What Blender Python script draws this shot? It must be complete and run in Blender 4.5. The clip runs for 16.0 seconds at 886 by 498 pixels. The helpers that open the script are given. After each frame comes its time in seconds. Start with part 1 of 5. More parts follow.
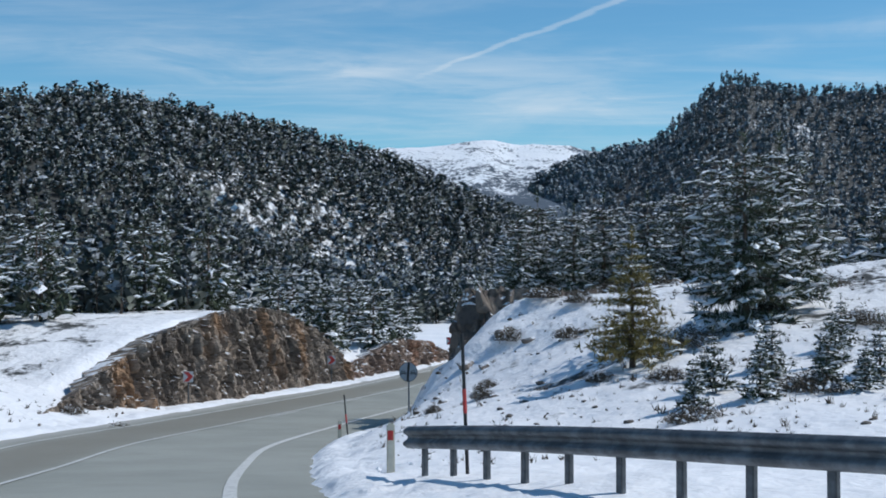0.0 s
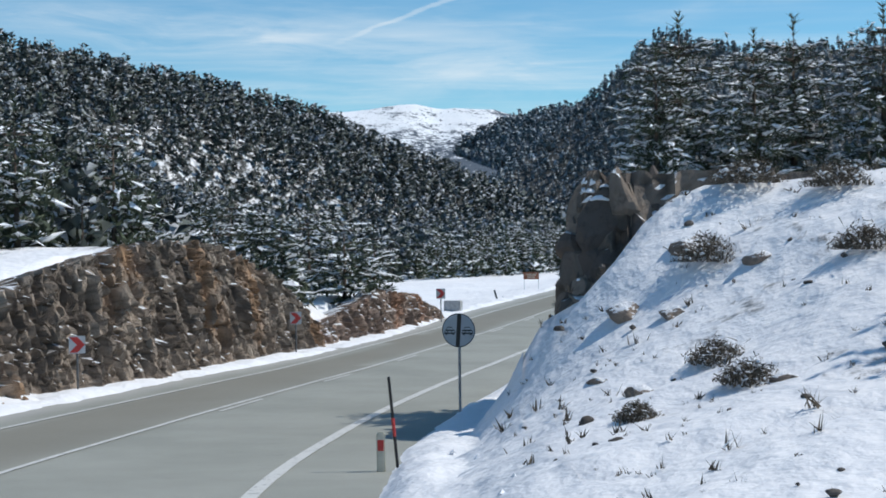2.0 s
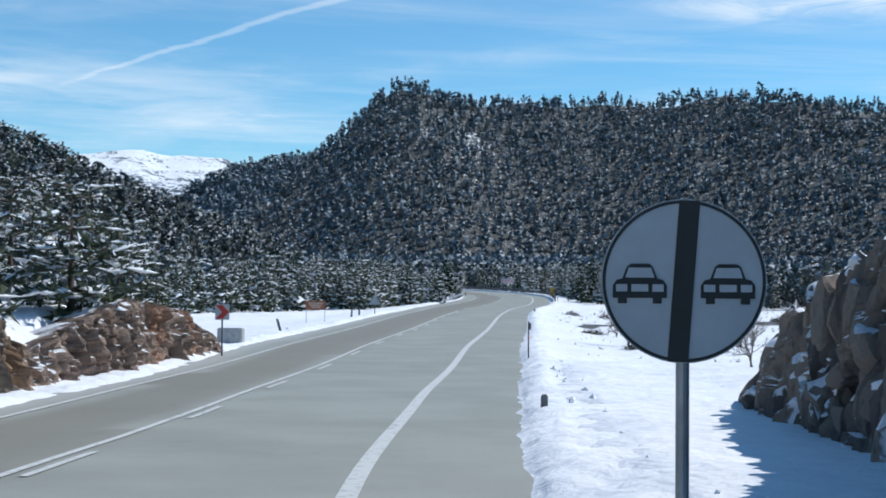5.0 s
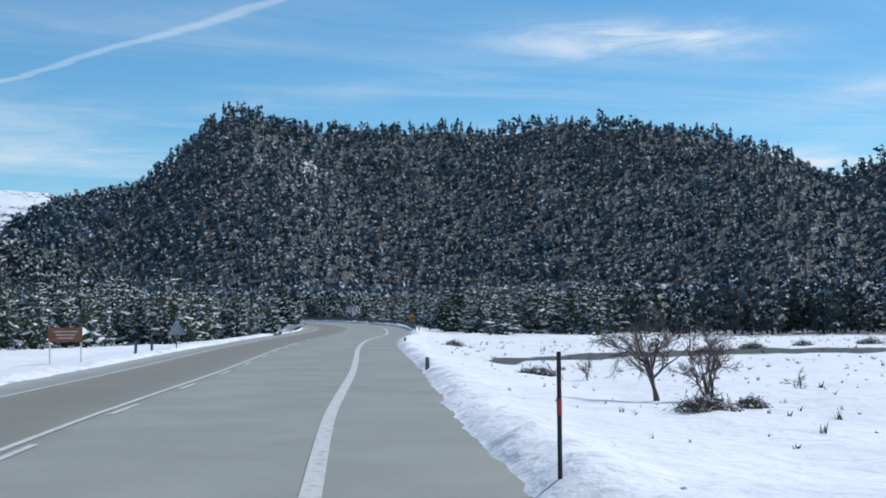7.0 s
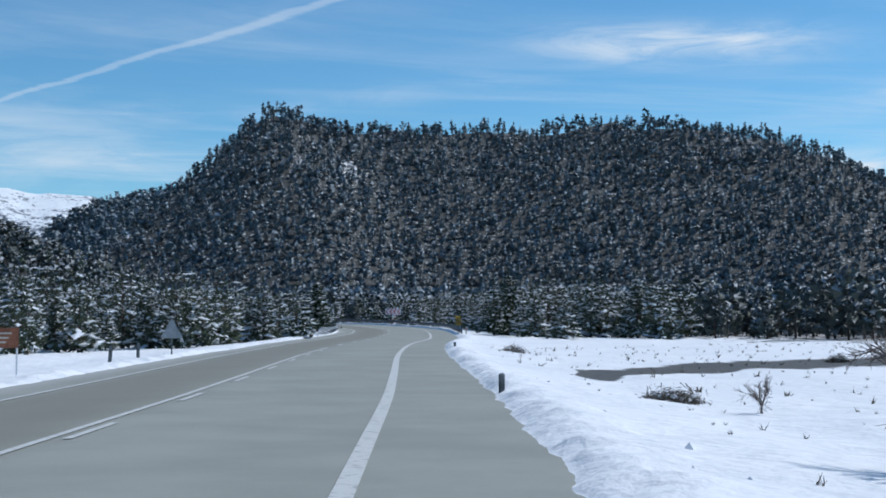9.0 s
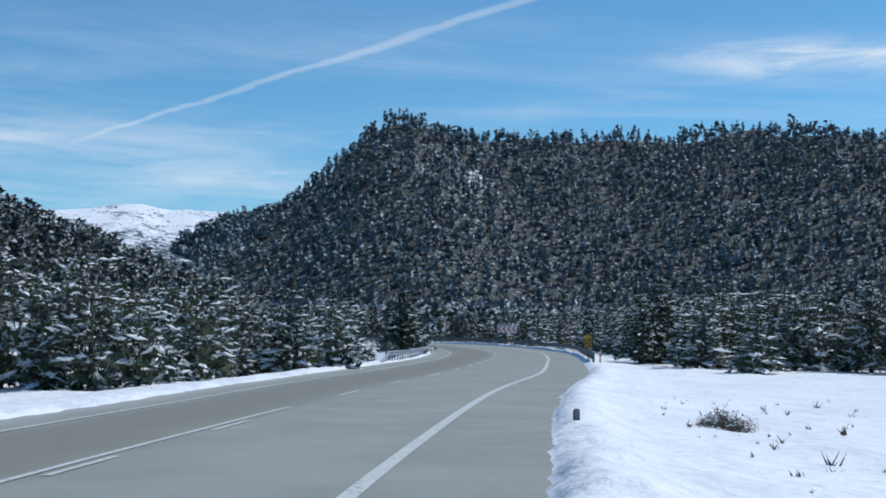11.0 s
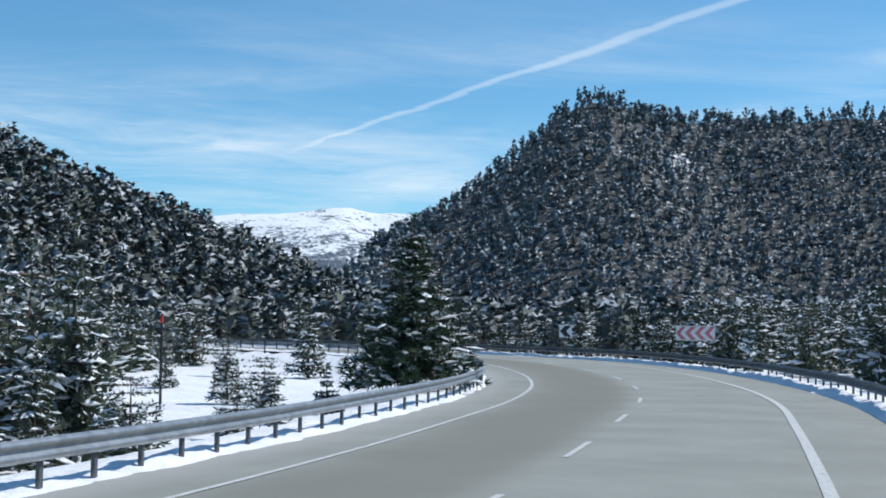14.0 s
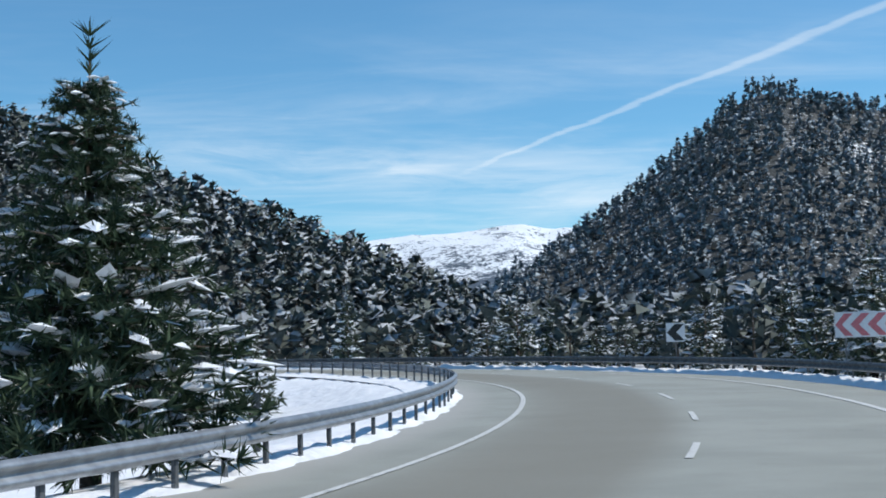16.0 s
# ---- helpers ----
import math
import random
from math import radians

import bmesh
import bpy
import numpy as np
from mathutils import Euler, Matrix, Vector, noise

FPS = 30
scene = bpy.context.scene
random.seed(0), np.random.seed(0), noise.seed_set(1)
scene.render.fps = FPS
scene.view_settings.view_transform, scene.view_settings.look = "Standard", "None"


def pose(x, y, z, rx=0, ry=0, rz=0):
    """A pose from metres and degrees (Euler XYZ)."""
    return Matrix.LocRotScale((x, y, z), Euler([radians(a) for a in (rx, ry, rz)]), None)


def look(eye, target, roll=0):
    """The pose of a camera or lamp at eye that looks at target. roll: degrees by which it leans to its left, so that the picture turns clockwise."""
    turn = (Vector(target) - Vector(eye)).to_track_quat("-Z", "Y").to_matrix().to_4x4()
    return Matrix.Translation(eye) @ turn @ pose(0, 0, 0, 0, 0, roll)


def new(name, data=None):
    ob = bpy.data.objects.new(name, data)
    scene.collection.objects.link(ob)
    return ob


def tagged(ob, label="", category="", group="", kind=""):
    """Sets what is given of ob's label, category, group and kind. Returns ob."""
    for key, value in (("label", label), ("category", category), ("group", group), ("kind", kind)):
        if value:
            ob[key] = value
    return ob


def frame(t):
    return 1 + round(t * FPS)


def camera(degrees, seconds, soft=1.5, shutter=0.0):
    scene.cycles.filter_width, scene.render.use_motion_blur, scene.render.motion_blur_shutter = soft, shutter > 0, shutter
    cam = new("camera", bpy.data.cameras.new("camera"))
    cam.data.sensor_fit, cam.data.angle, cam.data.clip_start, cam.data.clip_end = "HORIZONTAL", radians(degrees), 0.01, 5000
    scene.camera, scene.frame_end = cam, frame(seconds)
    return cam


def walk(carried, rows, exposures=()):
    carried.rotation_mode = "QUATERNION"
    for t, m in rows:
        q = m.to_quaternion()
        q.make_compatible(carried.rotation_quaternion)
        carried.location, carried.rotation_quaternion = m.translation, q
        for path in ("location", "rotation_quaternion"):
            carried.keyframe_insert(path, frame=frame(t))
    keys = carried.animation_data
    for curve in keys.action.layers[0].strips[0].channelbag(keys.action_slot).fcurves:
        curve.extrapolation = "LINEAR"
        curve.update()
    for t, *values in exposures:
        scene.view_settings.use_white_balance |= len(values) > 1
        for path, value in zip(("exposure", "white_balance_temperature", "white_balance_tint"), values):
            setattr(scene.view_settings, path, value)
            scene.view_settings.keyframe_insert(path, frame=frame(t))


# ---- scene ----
# ---- camera ----
cam = camera(36.0, 16.0, soft=1.8)
walk(cam, [
    (0.0, pose(-2.58, 21.98, 6.33, 90.63, 0.22, 0.11)),
    (0.5, pose(-3.34, 27.64, 5.96, 90.06, 0.67, -0.39)),
    (1.0, pose(-4.35, 34.35, 5.45, 89.55, 0.96, -1.39)),
    (1.5, pose(-5.12, 39.38, 4.98, 89.21, 0.96, -2.21)),
    (2.0, pose(-5.83, 43.37, 4.51, 89.17, 0.80, -3.14)),
    (2.5, pose(-6.41, 46.84, 4.07, 89.43, 0.49, -4.23)),
    (3.0, pose(-6.93, 50.67, 3.66, 90.06, 0.13, -5.94)),
    (3.5, pose(-7.17, 54.55, 3.32, 90.56, -0.21, -7.61)),
    (4.0, pose(-7.07, 56.64, 3.07, 91.01, -0.20, -9.53)),
    (4.5, pose(-7.07, 60.35, 2.80, 91.25, -0.32, -12.10)),
    (5.0, pose(-6.49, 66.45, 2.37, 91.37, -0.43, -14.62)),
    (5.5, pose(-5.67, 73.71, 2.02, 91.63, -0.30, -16.88)),
    (6.0, pose(-3.88, 81.33, 1.75, 91.99, -0.10, -18.81)),
    (6.5, pose(-1.32, 88.56, 1.64, 92.39, 0.15, -20.36)),
    (7.0, pose(1.02, 94.60, 1.52, 92.81, 0.48, -21.44)),
    (7.5, pose(2.59, 98.70, 1.41, 93.21, 0.85, -22.00)),
    (8.0, pose(3.53, 101.47, 1.35, 93.53, 0.96, -21.97)),
    (8.5, pose(4.17, 104.01, 1.33, 93.31, 0.70, -20.54)),
    (9.0, pose(5.19, 107.37, 1.36, 92.97, 0.34, -19.73)),
    (9.5, pose(6.91, 112.78, 1.40, 92.63, -0.02, -18.80)),
    (10.0, pose(9.87, 121.01, 1.45, 92.75, -0.11, -17.49)),
    (10.5, pose(14.22, 131.49, 1.50, 93.16, -0.12, -15.92)),
    (11.0, pose(18.68, 143.52, 1.55, 93.71, -0.15, -14.25)),
    (11.5, pose(23.00, 156.37, 1.60, 94.23, -0.24, -12.60)),
    (12.0, pose(27.34, 169.30, 1.64, 94.58, -0.37, -11.13)),
    (12.5, pose(31.93, 181.56, 1.60, 94.59, -0.40, -9.97)),
    (13.0, pose(36.25, 193.66, 1.63, 94.42, -0.47, -8.57)),
    (13.5, pose(39.66, 205.74, 1.77, 94.18, -0.55, -7.07)),
    (14.0, pose(42.54, 216.69, 1.97, 93.86, -0.53, -5.38)),
    (14.5, pose(44.91, 225.61, 2.14, 93.91, -0.31, -3.88)),
    (15.0, pose(47.27, 233.26, 2.11, 94.04, 0.15, -1.61)),
    (15.5, pose(49.54, 240.29, 1.94, 94.42, 0.71, 0.48)),
    (16.0, pose(51.79, 247.03, 1.71, 94.64, 1.38, 2.25)),], exposures=[(0.0, -0.16, 6150, 10), (1.0, -0.04, 6500, 10), (2.5, 0.08, 6500, 10), (4.0, 0.10, 6150, 10), (4.8, 0.16, 6150, 10),
               (7.5, -0.08, 6100, 10), (9.5, -0.14, 5950, 10), (12.3, 0.04, 6050, 10), (13.5, 0.20, 6250, 10), (16.0, 0.18, 6300, 10)])

# ---- light ----
SUN_AZ, SUN_EL = 84.0, 50.0   # degrees clockwise from +y, and up
world = bpy.data.worlds.new("sky")
scene.world = world
world.use_nodes = True
wt = world.node_tree
wt.nodes.clear()


def sky_world(nt):
    n, l = nt.nodes.new, nt.links.new
    out, bg = n("ShaderNodeOutputWorld"), n("ShaderNodeBackground")
    sky = n("ShaderNodeTexSky")
    sky.sky_type, sky.sun_disc = 'NISHITA', False
    sky.sun_elevation, sky.sun_rotation = radians(SUN_EL), radians(SUN_AZ)
    sky.altitude, sky.air_density, sky.dust_density, sky.ozone_density = 1200, 1.0, 0.35, 2.5
    tc, sep = n("ShaderNodeTexCoord"), n("ShaderNodeSeparateXYZ")
    l(tc.outputs["Generated"], sep.inputs[0])

    def math(op, a, b=None, c=None):
        m = n("ShaderNodeMath")
        m.operation = op
        for i, v in enumerate((a, b, c)):
            if v is None:
                continue
            if isinstance(v, (int, float)):
                m.inputs[i].default_value = v
            else:
                l(v, m.inputs[i])
        return m.outputs[0]

    def dot(v, vec):
        m = n("ShaderNodeVectorMath")
        m.operation = 'DOT_PRODUCT'
        l(v, m.inputs[0])
        m.inputs[1].default_value = vec
        return m.outputs["Value"]

    def ramp(v, a, b, lo=0.0, hi=1.0):
        m = n("ShaderNodeMapRange")
        m.interpolation_type = 'SMOOTHSTEP'
        l(v, m.inputs[0])
        for i, x in enumerate((a, b, lo, hi)):
            m.inputs[1 + i].default_value = x
        return m.outputs[0]

    # plane of the high cloud sheet
    zc = math('MAXIMUM', sep.outputs[2], 0.03)
    comb = n("ShaderNodeCombineXYZ")
    l(math('DIVIDE', sep.outputs[0], zc), comb.inputs[0])
    l(math('DIVIDE', sep.outputs[1], zc), comb.inputs[1])

    def noise_tex(scale, detail, rough, distort, stretch, rot):
        mp = n("ShaderNodeMapping")
        mp.inputs["Scale"].default_value = stretch
        mp.inputs["Rotation"].default_value = (0, 0, rot)
        l(comb.outputs[0], mp.inputs[0])
        t = n("ShaderNodeTexNoise")
        t.inputs["Scale"].default_value, t.inputs["Detail"].default_value = scale, detail
        t.inputs["Roughness"].default_value, t.inputs["Distortion"].default_value = rough, distort
        l(mp.outputs[0], t.inputs["Vector"])
        return t.outputs["Fac"]

    wide = ramp(noise_tex(0.45, 7, 0.6, 0.8, (0.55, 1.0, 1), 0.25), 0.47, 0.72)
    fine = ramp(noise_tex(1.3, 8, 0.62, 1.2, (0.4, 1.0, 1), 0.25), 0.42, 0.85)
    low = ramp(sep.outputs[2], 0.13, 0.27, 1.0, 0.16)
    cirrus = math('MULTIPLY', math('MULTIPLY', math('ADD', math('MULTIPLY', wide, 0.7), math('MULTIPLY', fine, 0.55)), low), 0.42)
    # vapour trail: a band along a great circle
    pn, pa = TRAIL_NORMAL, TRAIL_START
    wob = math('MULTIPLY', math('SUBTRACT', noise_tex(1.6, 5, 0.6, 0.3, (1, 1, 1), 0), 0.5), 0.012)
    d = math('ABSOLUTE', math('ADD', dot(tc.outputs["Generated"], pn), wob))
    along = dot(tc.outputs["Generated"], pa)
    width = ramp(along, 0.0, 0.5, 0.0020, 0.0055)
    band = math('SUBTRACT', 1.0, math('DIVIDE', d, width))
    band = ramp(band, 0.0, 0.75)
    trail = math('MULTIPLY', math('MULTIPLY', band, ramp(along, -0.01, 0.06)), 0.28)
    # bands and wisps of cirrus: bearing, height, half widths in degrees, density, slope
    az = math('MULTIPLY', math('ARCTAN2', sep.outputs[0], sep.outputs[1]), 57.2958)
    el = math('MULTIPLY', math('ARCSINE', sep.outputs[2]), 57.2958)
    place = n("ShaderNodeCombineXYZ")
    l(math('MULTIPLY', az, 0.16), place.inputs[0])
    l(math('MULTIPLY', el, 0.85), place.inputs[1])
    wt_ = n("ShaderNodeTexNoise")
    for key, v in (("Scale", 1.0), ("Detail", 8), ("Roughness", 0.62), ("Distortion", 0.7)):
        wt_.inputs[key].default_value = v
    l(place.outputs[0], wt_.inputs["Vector"])
    wisp = ramp(wt_.outputs["Fac"], 0.33, 0.66)
    banks = None
    for a0, e0, wa, we, dens, tilt in CIRRUS:
        da = math('SUBTRACT', az, a0)
        de = math('SUBTRACT', math('SUBTRACT', el, e0), math('MULTIPLY', da, tilt))
        q = math('ADD', math('POWER', math('ABSOLUTE', math('DIVIDE', da, wa)), 2.0), math('POWER', math('ABSOLUTE', math('DIVIDE', de, we)), 2.0))
        g = math('MULTIPLY', math('EXPONENT', math('MULTIPLY', q, -1.0)), dens)
        banks = g if banks is None else math('MAXIMUM', banks, g)
    banks = math('MULTIPLY', banks, math('ADD', math('MULTIPLY', wisp, 0.85), 0.15))
    cover = math('MINIMUM', math('ADD', math('ADD', cirrus, trail), banks), 0.92)
    mix = n("ShaderNodeMix")
    mix.data_type = 'RGBA'
    l(cover, mix.inputs[0])
    hue = n("ShaderNodeMix")
    hue.data_type, hue.blend_type = 'RGBA', 'MULTIPLY'
    hue.inputs[0].default_value = 1.0
    l(sky.outputs[0], hue.inputs[6])
    hue.inputs[7].default_value = (0.62, 0.98, 1.05, 1)
    l(hue.outputs[2], mix.inputs[6])
    mix.inputs[7].default_value = (7.0, 7.6, 8.0, 1)
    l(mix.outputs[2], bg.inputs[0])
    bg.inputs[1].default_value = 0.112
    l(bg.outputs[0], out.inputs[0])


def direction(az, el):
    a, e = radians(az), radians(el)
    return Vector((math.sin(a) * math.cos(e), math.cos(a) * math.cos(e), math.sin(e)))


CIRRUS = [(-7, 8.2, 8, 0.9, 0.50, -0.06), (4, 6.9, 8, 0.8, 0.48, -0.02), (10, 8.7, 5, 0.6, 0.28, 0.05), (0, 5.8, 9, 0.5, 0.30, 0.0), (-4, 10.6, 6, 0.5, 0.16, 0.05),
          (29.5, 11.3, 5.0, 0.7, 1.3, -0.03), (24.5, 7.2, 2.0, 0.5, 0.45, -0.1), (36.5, 5.8, 4.5, 0.9, 1.1, 0.03), (40, 8.9, 3.5, 0.7, 0.55, 0.05), (28, 5.8, 2.6, 0.45, 0.45, -0.05),
          (46, 6.6, 6, 1.3, 0.6, 0.0), (17, 9.4, 2.6, 0.5, 0.22, 0.05), (12, 12.5, 6, 0.6, 0.16, 0.1), (22, 10.0, 3.0, 0.5, 0.20, -0.1)]
trail_a, trail_b = direction(-1.8, 7.6), direction(16.0, 13.6)
TRAIL_NORMAL = trail_a.cross(trail_b).normalized()
TRAIL_START = (trail_b - trail_a * trail_b.dot(trail_a)).normalized()
sky_world(wt)

sun = new("sun", bpy.data.lights.new("sun", 'SUN'))
sun.data.energy, sun.data.angle, sun.data.color = 3.3, radians(0.53), (1.0, 0.96, 0.90)
sun.matrix_world = look(direction(SUN_AZ, SUN_EL) * 500, (0, 0, 0))

# ---- materials ----
def material(name):
    m = bpy.data.materials.new(name)
    m.use_nodes = True
    nt = m.node_tree
    return m, nt, nt.nodes["Principled BSDF"]


def coords(nt, scale=(1, 1, 1), kind="Object"):
    tc, mp = nt.nodes.new("ShaderNodeTexCoord"), nt.nodes.new("ShaderNodeMapping")
    mp.inputs["Scale"].default_value = scale
    nt.links.new(tc.outputs[kind], mp.inputs[0])
    return mp.outputs[0]


def tex(nt, vec, scale, detail=5, rough=0.6, distort=0.0):
    t = nt.nodes.new("ShaderNodeTexNoise")
    t.inputs["Scale"].default_value, t.inputs["Detail"].default_value = scale, detail
    t.inputs["Roughness"].default_value, t.inputs["Distortion"].default_value = rough, distort
    nt.links.new(vec, t.inputs["Vector"])
    return t.outputs["Fac"]


def step(nt, v, a, b, lo=0.0, hi=1.0):
    m = nt.nodes.new("ShaderNodeMapRange")
    m.interpolation_type = 'SMOOTHSTEP'
    nt.links.new(v, m.inputs[0])
    for i, x in enumerate((a, b, lo, hi)):
        m.inputs[1 + i].default_value = x
    return m.outputs[0]


def calc(nt, op, a, b):
    m = nt.nodes.new("ShaderNodeMath")
    m.operation = op
    for i, v in enumerate((a, b)):
        if isinstance(v, (int, float)):
            m.inputs[i].default_value = v
        else:
            nt.links.new(v, m.inputs[i])
    return m.outputs[0]


def blend(nt, fac, a, b):
    m = nt.nodes.new("ShaderNodeMix")
    m.data_type = 'RGBA'
    for i, v in ((0, fac), (6, a), (7, b)):
        if isinstance(v, (int, float)):
            m.inputs[i].default_value = v
        elif isinstance(v, tuple):
            m.inputs[i].default_value = (*v, 1)
        else:
            nt.links.new(v, m.inputs[i])
    return m.outputs[2]


def bump(nt, bsdf, height, strength, distance):
    b = nt.nodes.new("ShaderNodeBump")
    b.inputs["Strength"].default_value, b.inputs["Distance"].default_value = strength, distance
    nt.links.new(height, b.inputs["Height"])
    nt.links.new(b.outputs[0], bsdf.inputs["Normal"])


def up_facing(nt):
    g, s = nt.nodes.new("ShaderNodeNewGeometry"), nt.nodes.new("ShaderNodeSeparateXYZ")
    nt.links.new(g.outputs["Normal"], s.inputs[0])
    return s.outputs[2]


def attribute(nt, name):
    a = nt.nodes.new("ShaderNodeAttribute")
    a.attribute_name = name
    return a.outputs["Fac"]


def island(nt):
    return nt.nodes.new("ShaderNodeNewGeometry").outputs["Random Per Island"]


def plain(name, colour, rough=0.6, metal=0.0, vary=0.12, scale=6.0, bumpy=0.0):
    m, nt, b = material(name)
    v = coords(nt)
    dark = tuple(c * (1 - 2.2 * vary) for c in colour)
    col = blend(nt, step(nt, tex(nt, v, scale), 0.35, 0.7), dark, colour)
    col = blend(nt, step(nt, tex(nt, v, scale * 7, 3), 0.55, 0.8, 0, 0.35), col, tuple(min(1, c * (1 + vary)) for c in colour))
    nt.links.new(col, b.inputs["Base Color"])
    b.inputs["Roughness"].default_value, b.inputs["Metallic"].default_value = rough, metal
    if bumpy:
        bump(nt, b, tex(nt, v, scale * 5), bumpy, 0.01)
    return m


def ground_material():
    m, nt, b = material("snowy_ground")
    v = coords(nt)
    snow = blend(nt, step(nt, tex(nt, v, 0.25), 0.3, 0.7), (0.80, 0.815, 0.835), (0.89, 0.895, 0.90))
    snow = blend(nt, step(nt, tex(nt, v, 2.2, 6), 0.55, 0.75, 0, 0.25), snow, (0.72, 0.74, 0.76))
    earth = blend(nt, tex(nt, v, 1.7), (0.032, 0.037, 0.038), (0.076, 0.078, 0.073))
    wild = attribute(nt, "litter")
    patch = calc(nt, 'ADD', calc(nt, 'MULTIPLY', tex(nt, v, 0.55, 8, 0.68), 0.8), calc(nt, 'MULTIPLY', tex(nt, v, 4.0, 5, 0.7), 0.25))
    f = step(nt, calc(nt, 'ADD', patch, calc(nt, 'MULTIPLY', wild, 0.40)), 0.70, 0.80)
    col = blend(nt, f, snow, earth)
    wet = attribute(nt, "stream")
    wf = step(nt, calc(nt, 'ADD', wet, calc(nt, 'MULTIPLY', tex(nt, v, 0.8, 5), 0.5)), 0.68, 0.82)
    col = blend(nt, wf, col, (0.10, 0.10, 0.095))
    nt.links.new(col, b.inputs["Base Color"])
    b.inputs["Roughness"].default_value = 0.75
    b.inputs["Specular IOR Level"].default_value = 0.25
    h = calc(nt, 'ADD', calc(nt, 'MULTIPLY', tex(nt, v, 0.9, 6), 0.8), calc(nt, 'MULTIPLY', tex(nt, v, 2.0, 3, 0.5), 0.55))
    bump(nt, b, h, 0.6, 0.30)
    return m


def far_material():
    m, nt, b = material("snowy_mountain")
    v = coords(nt)
    snow = blend(nt, tex(nt, v, 0.02), (0.84, 0.87, 0.90), (0.91, 0.92, 0.93))
    # Bluish dark tone shared by the far rock and forest.
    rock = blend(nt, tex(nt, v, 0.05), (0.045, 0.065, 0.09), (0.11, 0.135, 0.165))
    wild = attribute(nt, "litter")
    patch = calc(nt, 'ADD', calc(nt, 'MULTIPLY', tex(nt, v, 0.012, 8, 0.7), 0.5), calc(nt, 'MULTIPLY', tex(nt, v, 0.09, 5, 0.75), 0.55))
    f = step(nt, calc(nt, 'ADD', patch, calc(nt, 'MULTIPLY', wild, 0.55)), 0.67, 0.71)
    nt.links.new(blend(nt, f, snow, rock), b.inputs["Base Color"])
    b.inputs["Roughness"].default_value = 0.85
    bump(nt, b, tex(nt, v, 0.02, 9, 0.7), 0.5, 14)
    return m


def road_material():
    m, nt, b = material("worn_asphalt")
    v = coords(nt)
    base = blend(nt, step(nt, tex(nt, v, 0.35, 4), 0.3, 0.7), (0.275, 0.283, 0.246), (0.335, 0.341, 0.300))
    base = blend(nt, step(nt, attribute(nt, "polish"), 0.2, 0.9, 0, 0.75), base, (0.205, 0.190, 0.150))
    base = blend(nt, step(nt, attribute(nt, "salt"), 0.0, 1.0, 0, 0.75), base, (0.42, 0.41, 0.385))
    base = blend(nt, step(nt, tex(nt, v, 90, 3), 0.5, 0.75, 0, 0.35), base, (0.09, 0.09, 0.09))
    base = blend(nt, step(nt, tex(nt, v, 1.3, 7, 0.7), 0.62, 0.75, 0, 0.3), base, (0.10, 0.10, 0.10))
    nt.links.new(base, b.inputs["Base Color"])
    b.inputs["Roughness"].default_value = 0.82
    bump(nt, b, tex(nt, v, 120, 3), 0.25, 0.01)
    return m


def paint_material():
    m, nt, b = material("road_paint")
    v = coords(nt)
    wear = step(nt, tex(nt, v, 7, 6, 0.7), 0.50, 0.68)
    nt.links.new(blend(nt, wear, (0.60, 0.60, 0.57), (0.29, 0.295, 0.28)), b.inputs["Base Color"])
    b.inputs["Roughness"].default_value = 0.7
    return m


def rock_material(name, a, b_, c, snowy, lo=0.45, soft=6.0, scale=1.1):
    m, nt, b = material(name)
    v = coords(nt)
    streak = coords(nt, (1.0, 1.0, 0.25))
    mixed = calc(nt, 'ADD', calc(nt, 'MULTIPLY', attribute(nt, "tone"), 0.6), calc(nt, 'MULTIPLY', tex(nt, streak, 0.9, 6, 0.65), 0.5))
    col = blend(nt, step(nt, mixed, 0.38, 0.68), a, b_)
    col = blend(nt, step(nt, tex(nt, streak, 0.30, 5, 0.6), 0.53, 0.66), col, c)
    col = blend(nt, step(nt, tex(nt, v, 5.0, 6, 0.7), 0.5, 0.75, 0, 0.6), col, tuple(0.4 * q for q in a))
    # Dark soil brown along the cracks, which also paints in their shade.
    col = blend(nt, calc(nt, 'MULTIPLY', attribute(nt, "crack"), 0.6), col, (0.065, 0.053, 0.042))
    up = calc(nt, 'ADD', up_facing(nt), calc(nt, 'MULTIPLY', calc(nt, 'SUBTRACT', tex(nt, v, scale, soft, 0.5), 0.5), snowy))
    col = blend(nt, step(nt, up, lo, lo + 0.08), col, (0.86, 0.88, 0.90))
    nt.links.new(col, b.inputs["Base Color"])
    b.inputs["Roughness"].default_value = 0.92
    b.inputs["Specular IOR Level"].default_value = 0.15
    bump(nt, b, calc(nt, 'ADD', tex(nt, streak, 3.5, 8, 0.7), tex(nt, v, 14, 5, 0.7)), 0.8, 0.08)
    return m


def crown_normal(nt, bsdf):
    """Shading that follows the round of a crown more than its single sprays; gives the upward part."""
    a, g = nt.nodes.new("ShaderNodeAttribute"), nt.nodes.new("ShaderNodeNewGeometry")
    a.attribute_name = "outward"
    mix, unit, sep = nt.nodes.new("ShaderNodeMix"), nt.nodes.new("ShaderNodeVectorMath"), nt.nodes.new("ShaderNodeSeparateXYZ")
    mix.data_type, unit.operation = 'VECTOR', 'NORMALIZE'
    mix.inputs[0].default_value = 0.35
    nt.links.new(a.outputs["Vector"], mix.inputs[4])
    nt.links.new(g.outputs["Normal"], mix.inputs[5])
    nt.links.new(mix.outputs[1], unit.inputs[0])
    nt.links.new(unit.outputs[0], bsdf.inputs["Normal"])
    nt.links.new(unit.outputs[0], sep.inputs[0])
    return sep.outputs[2]


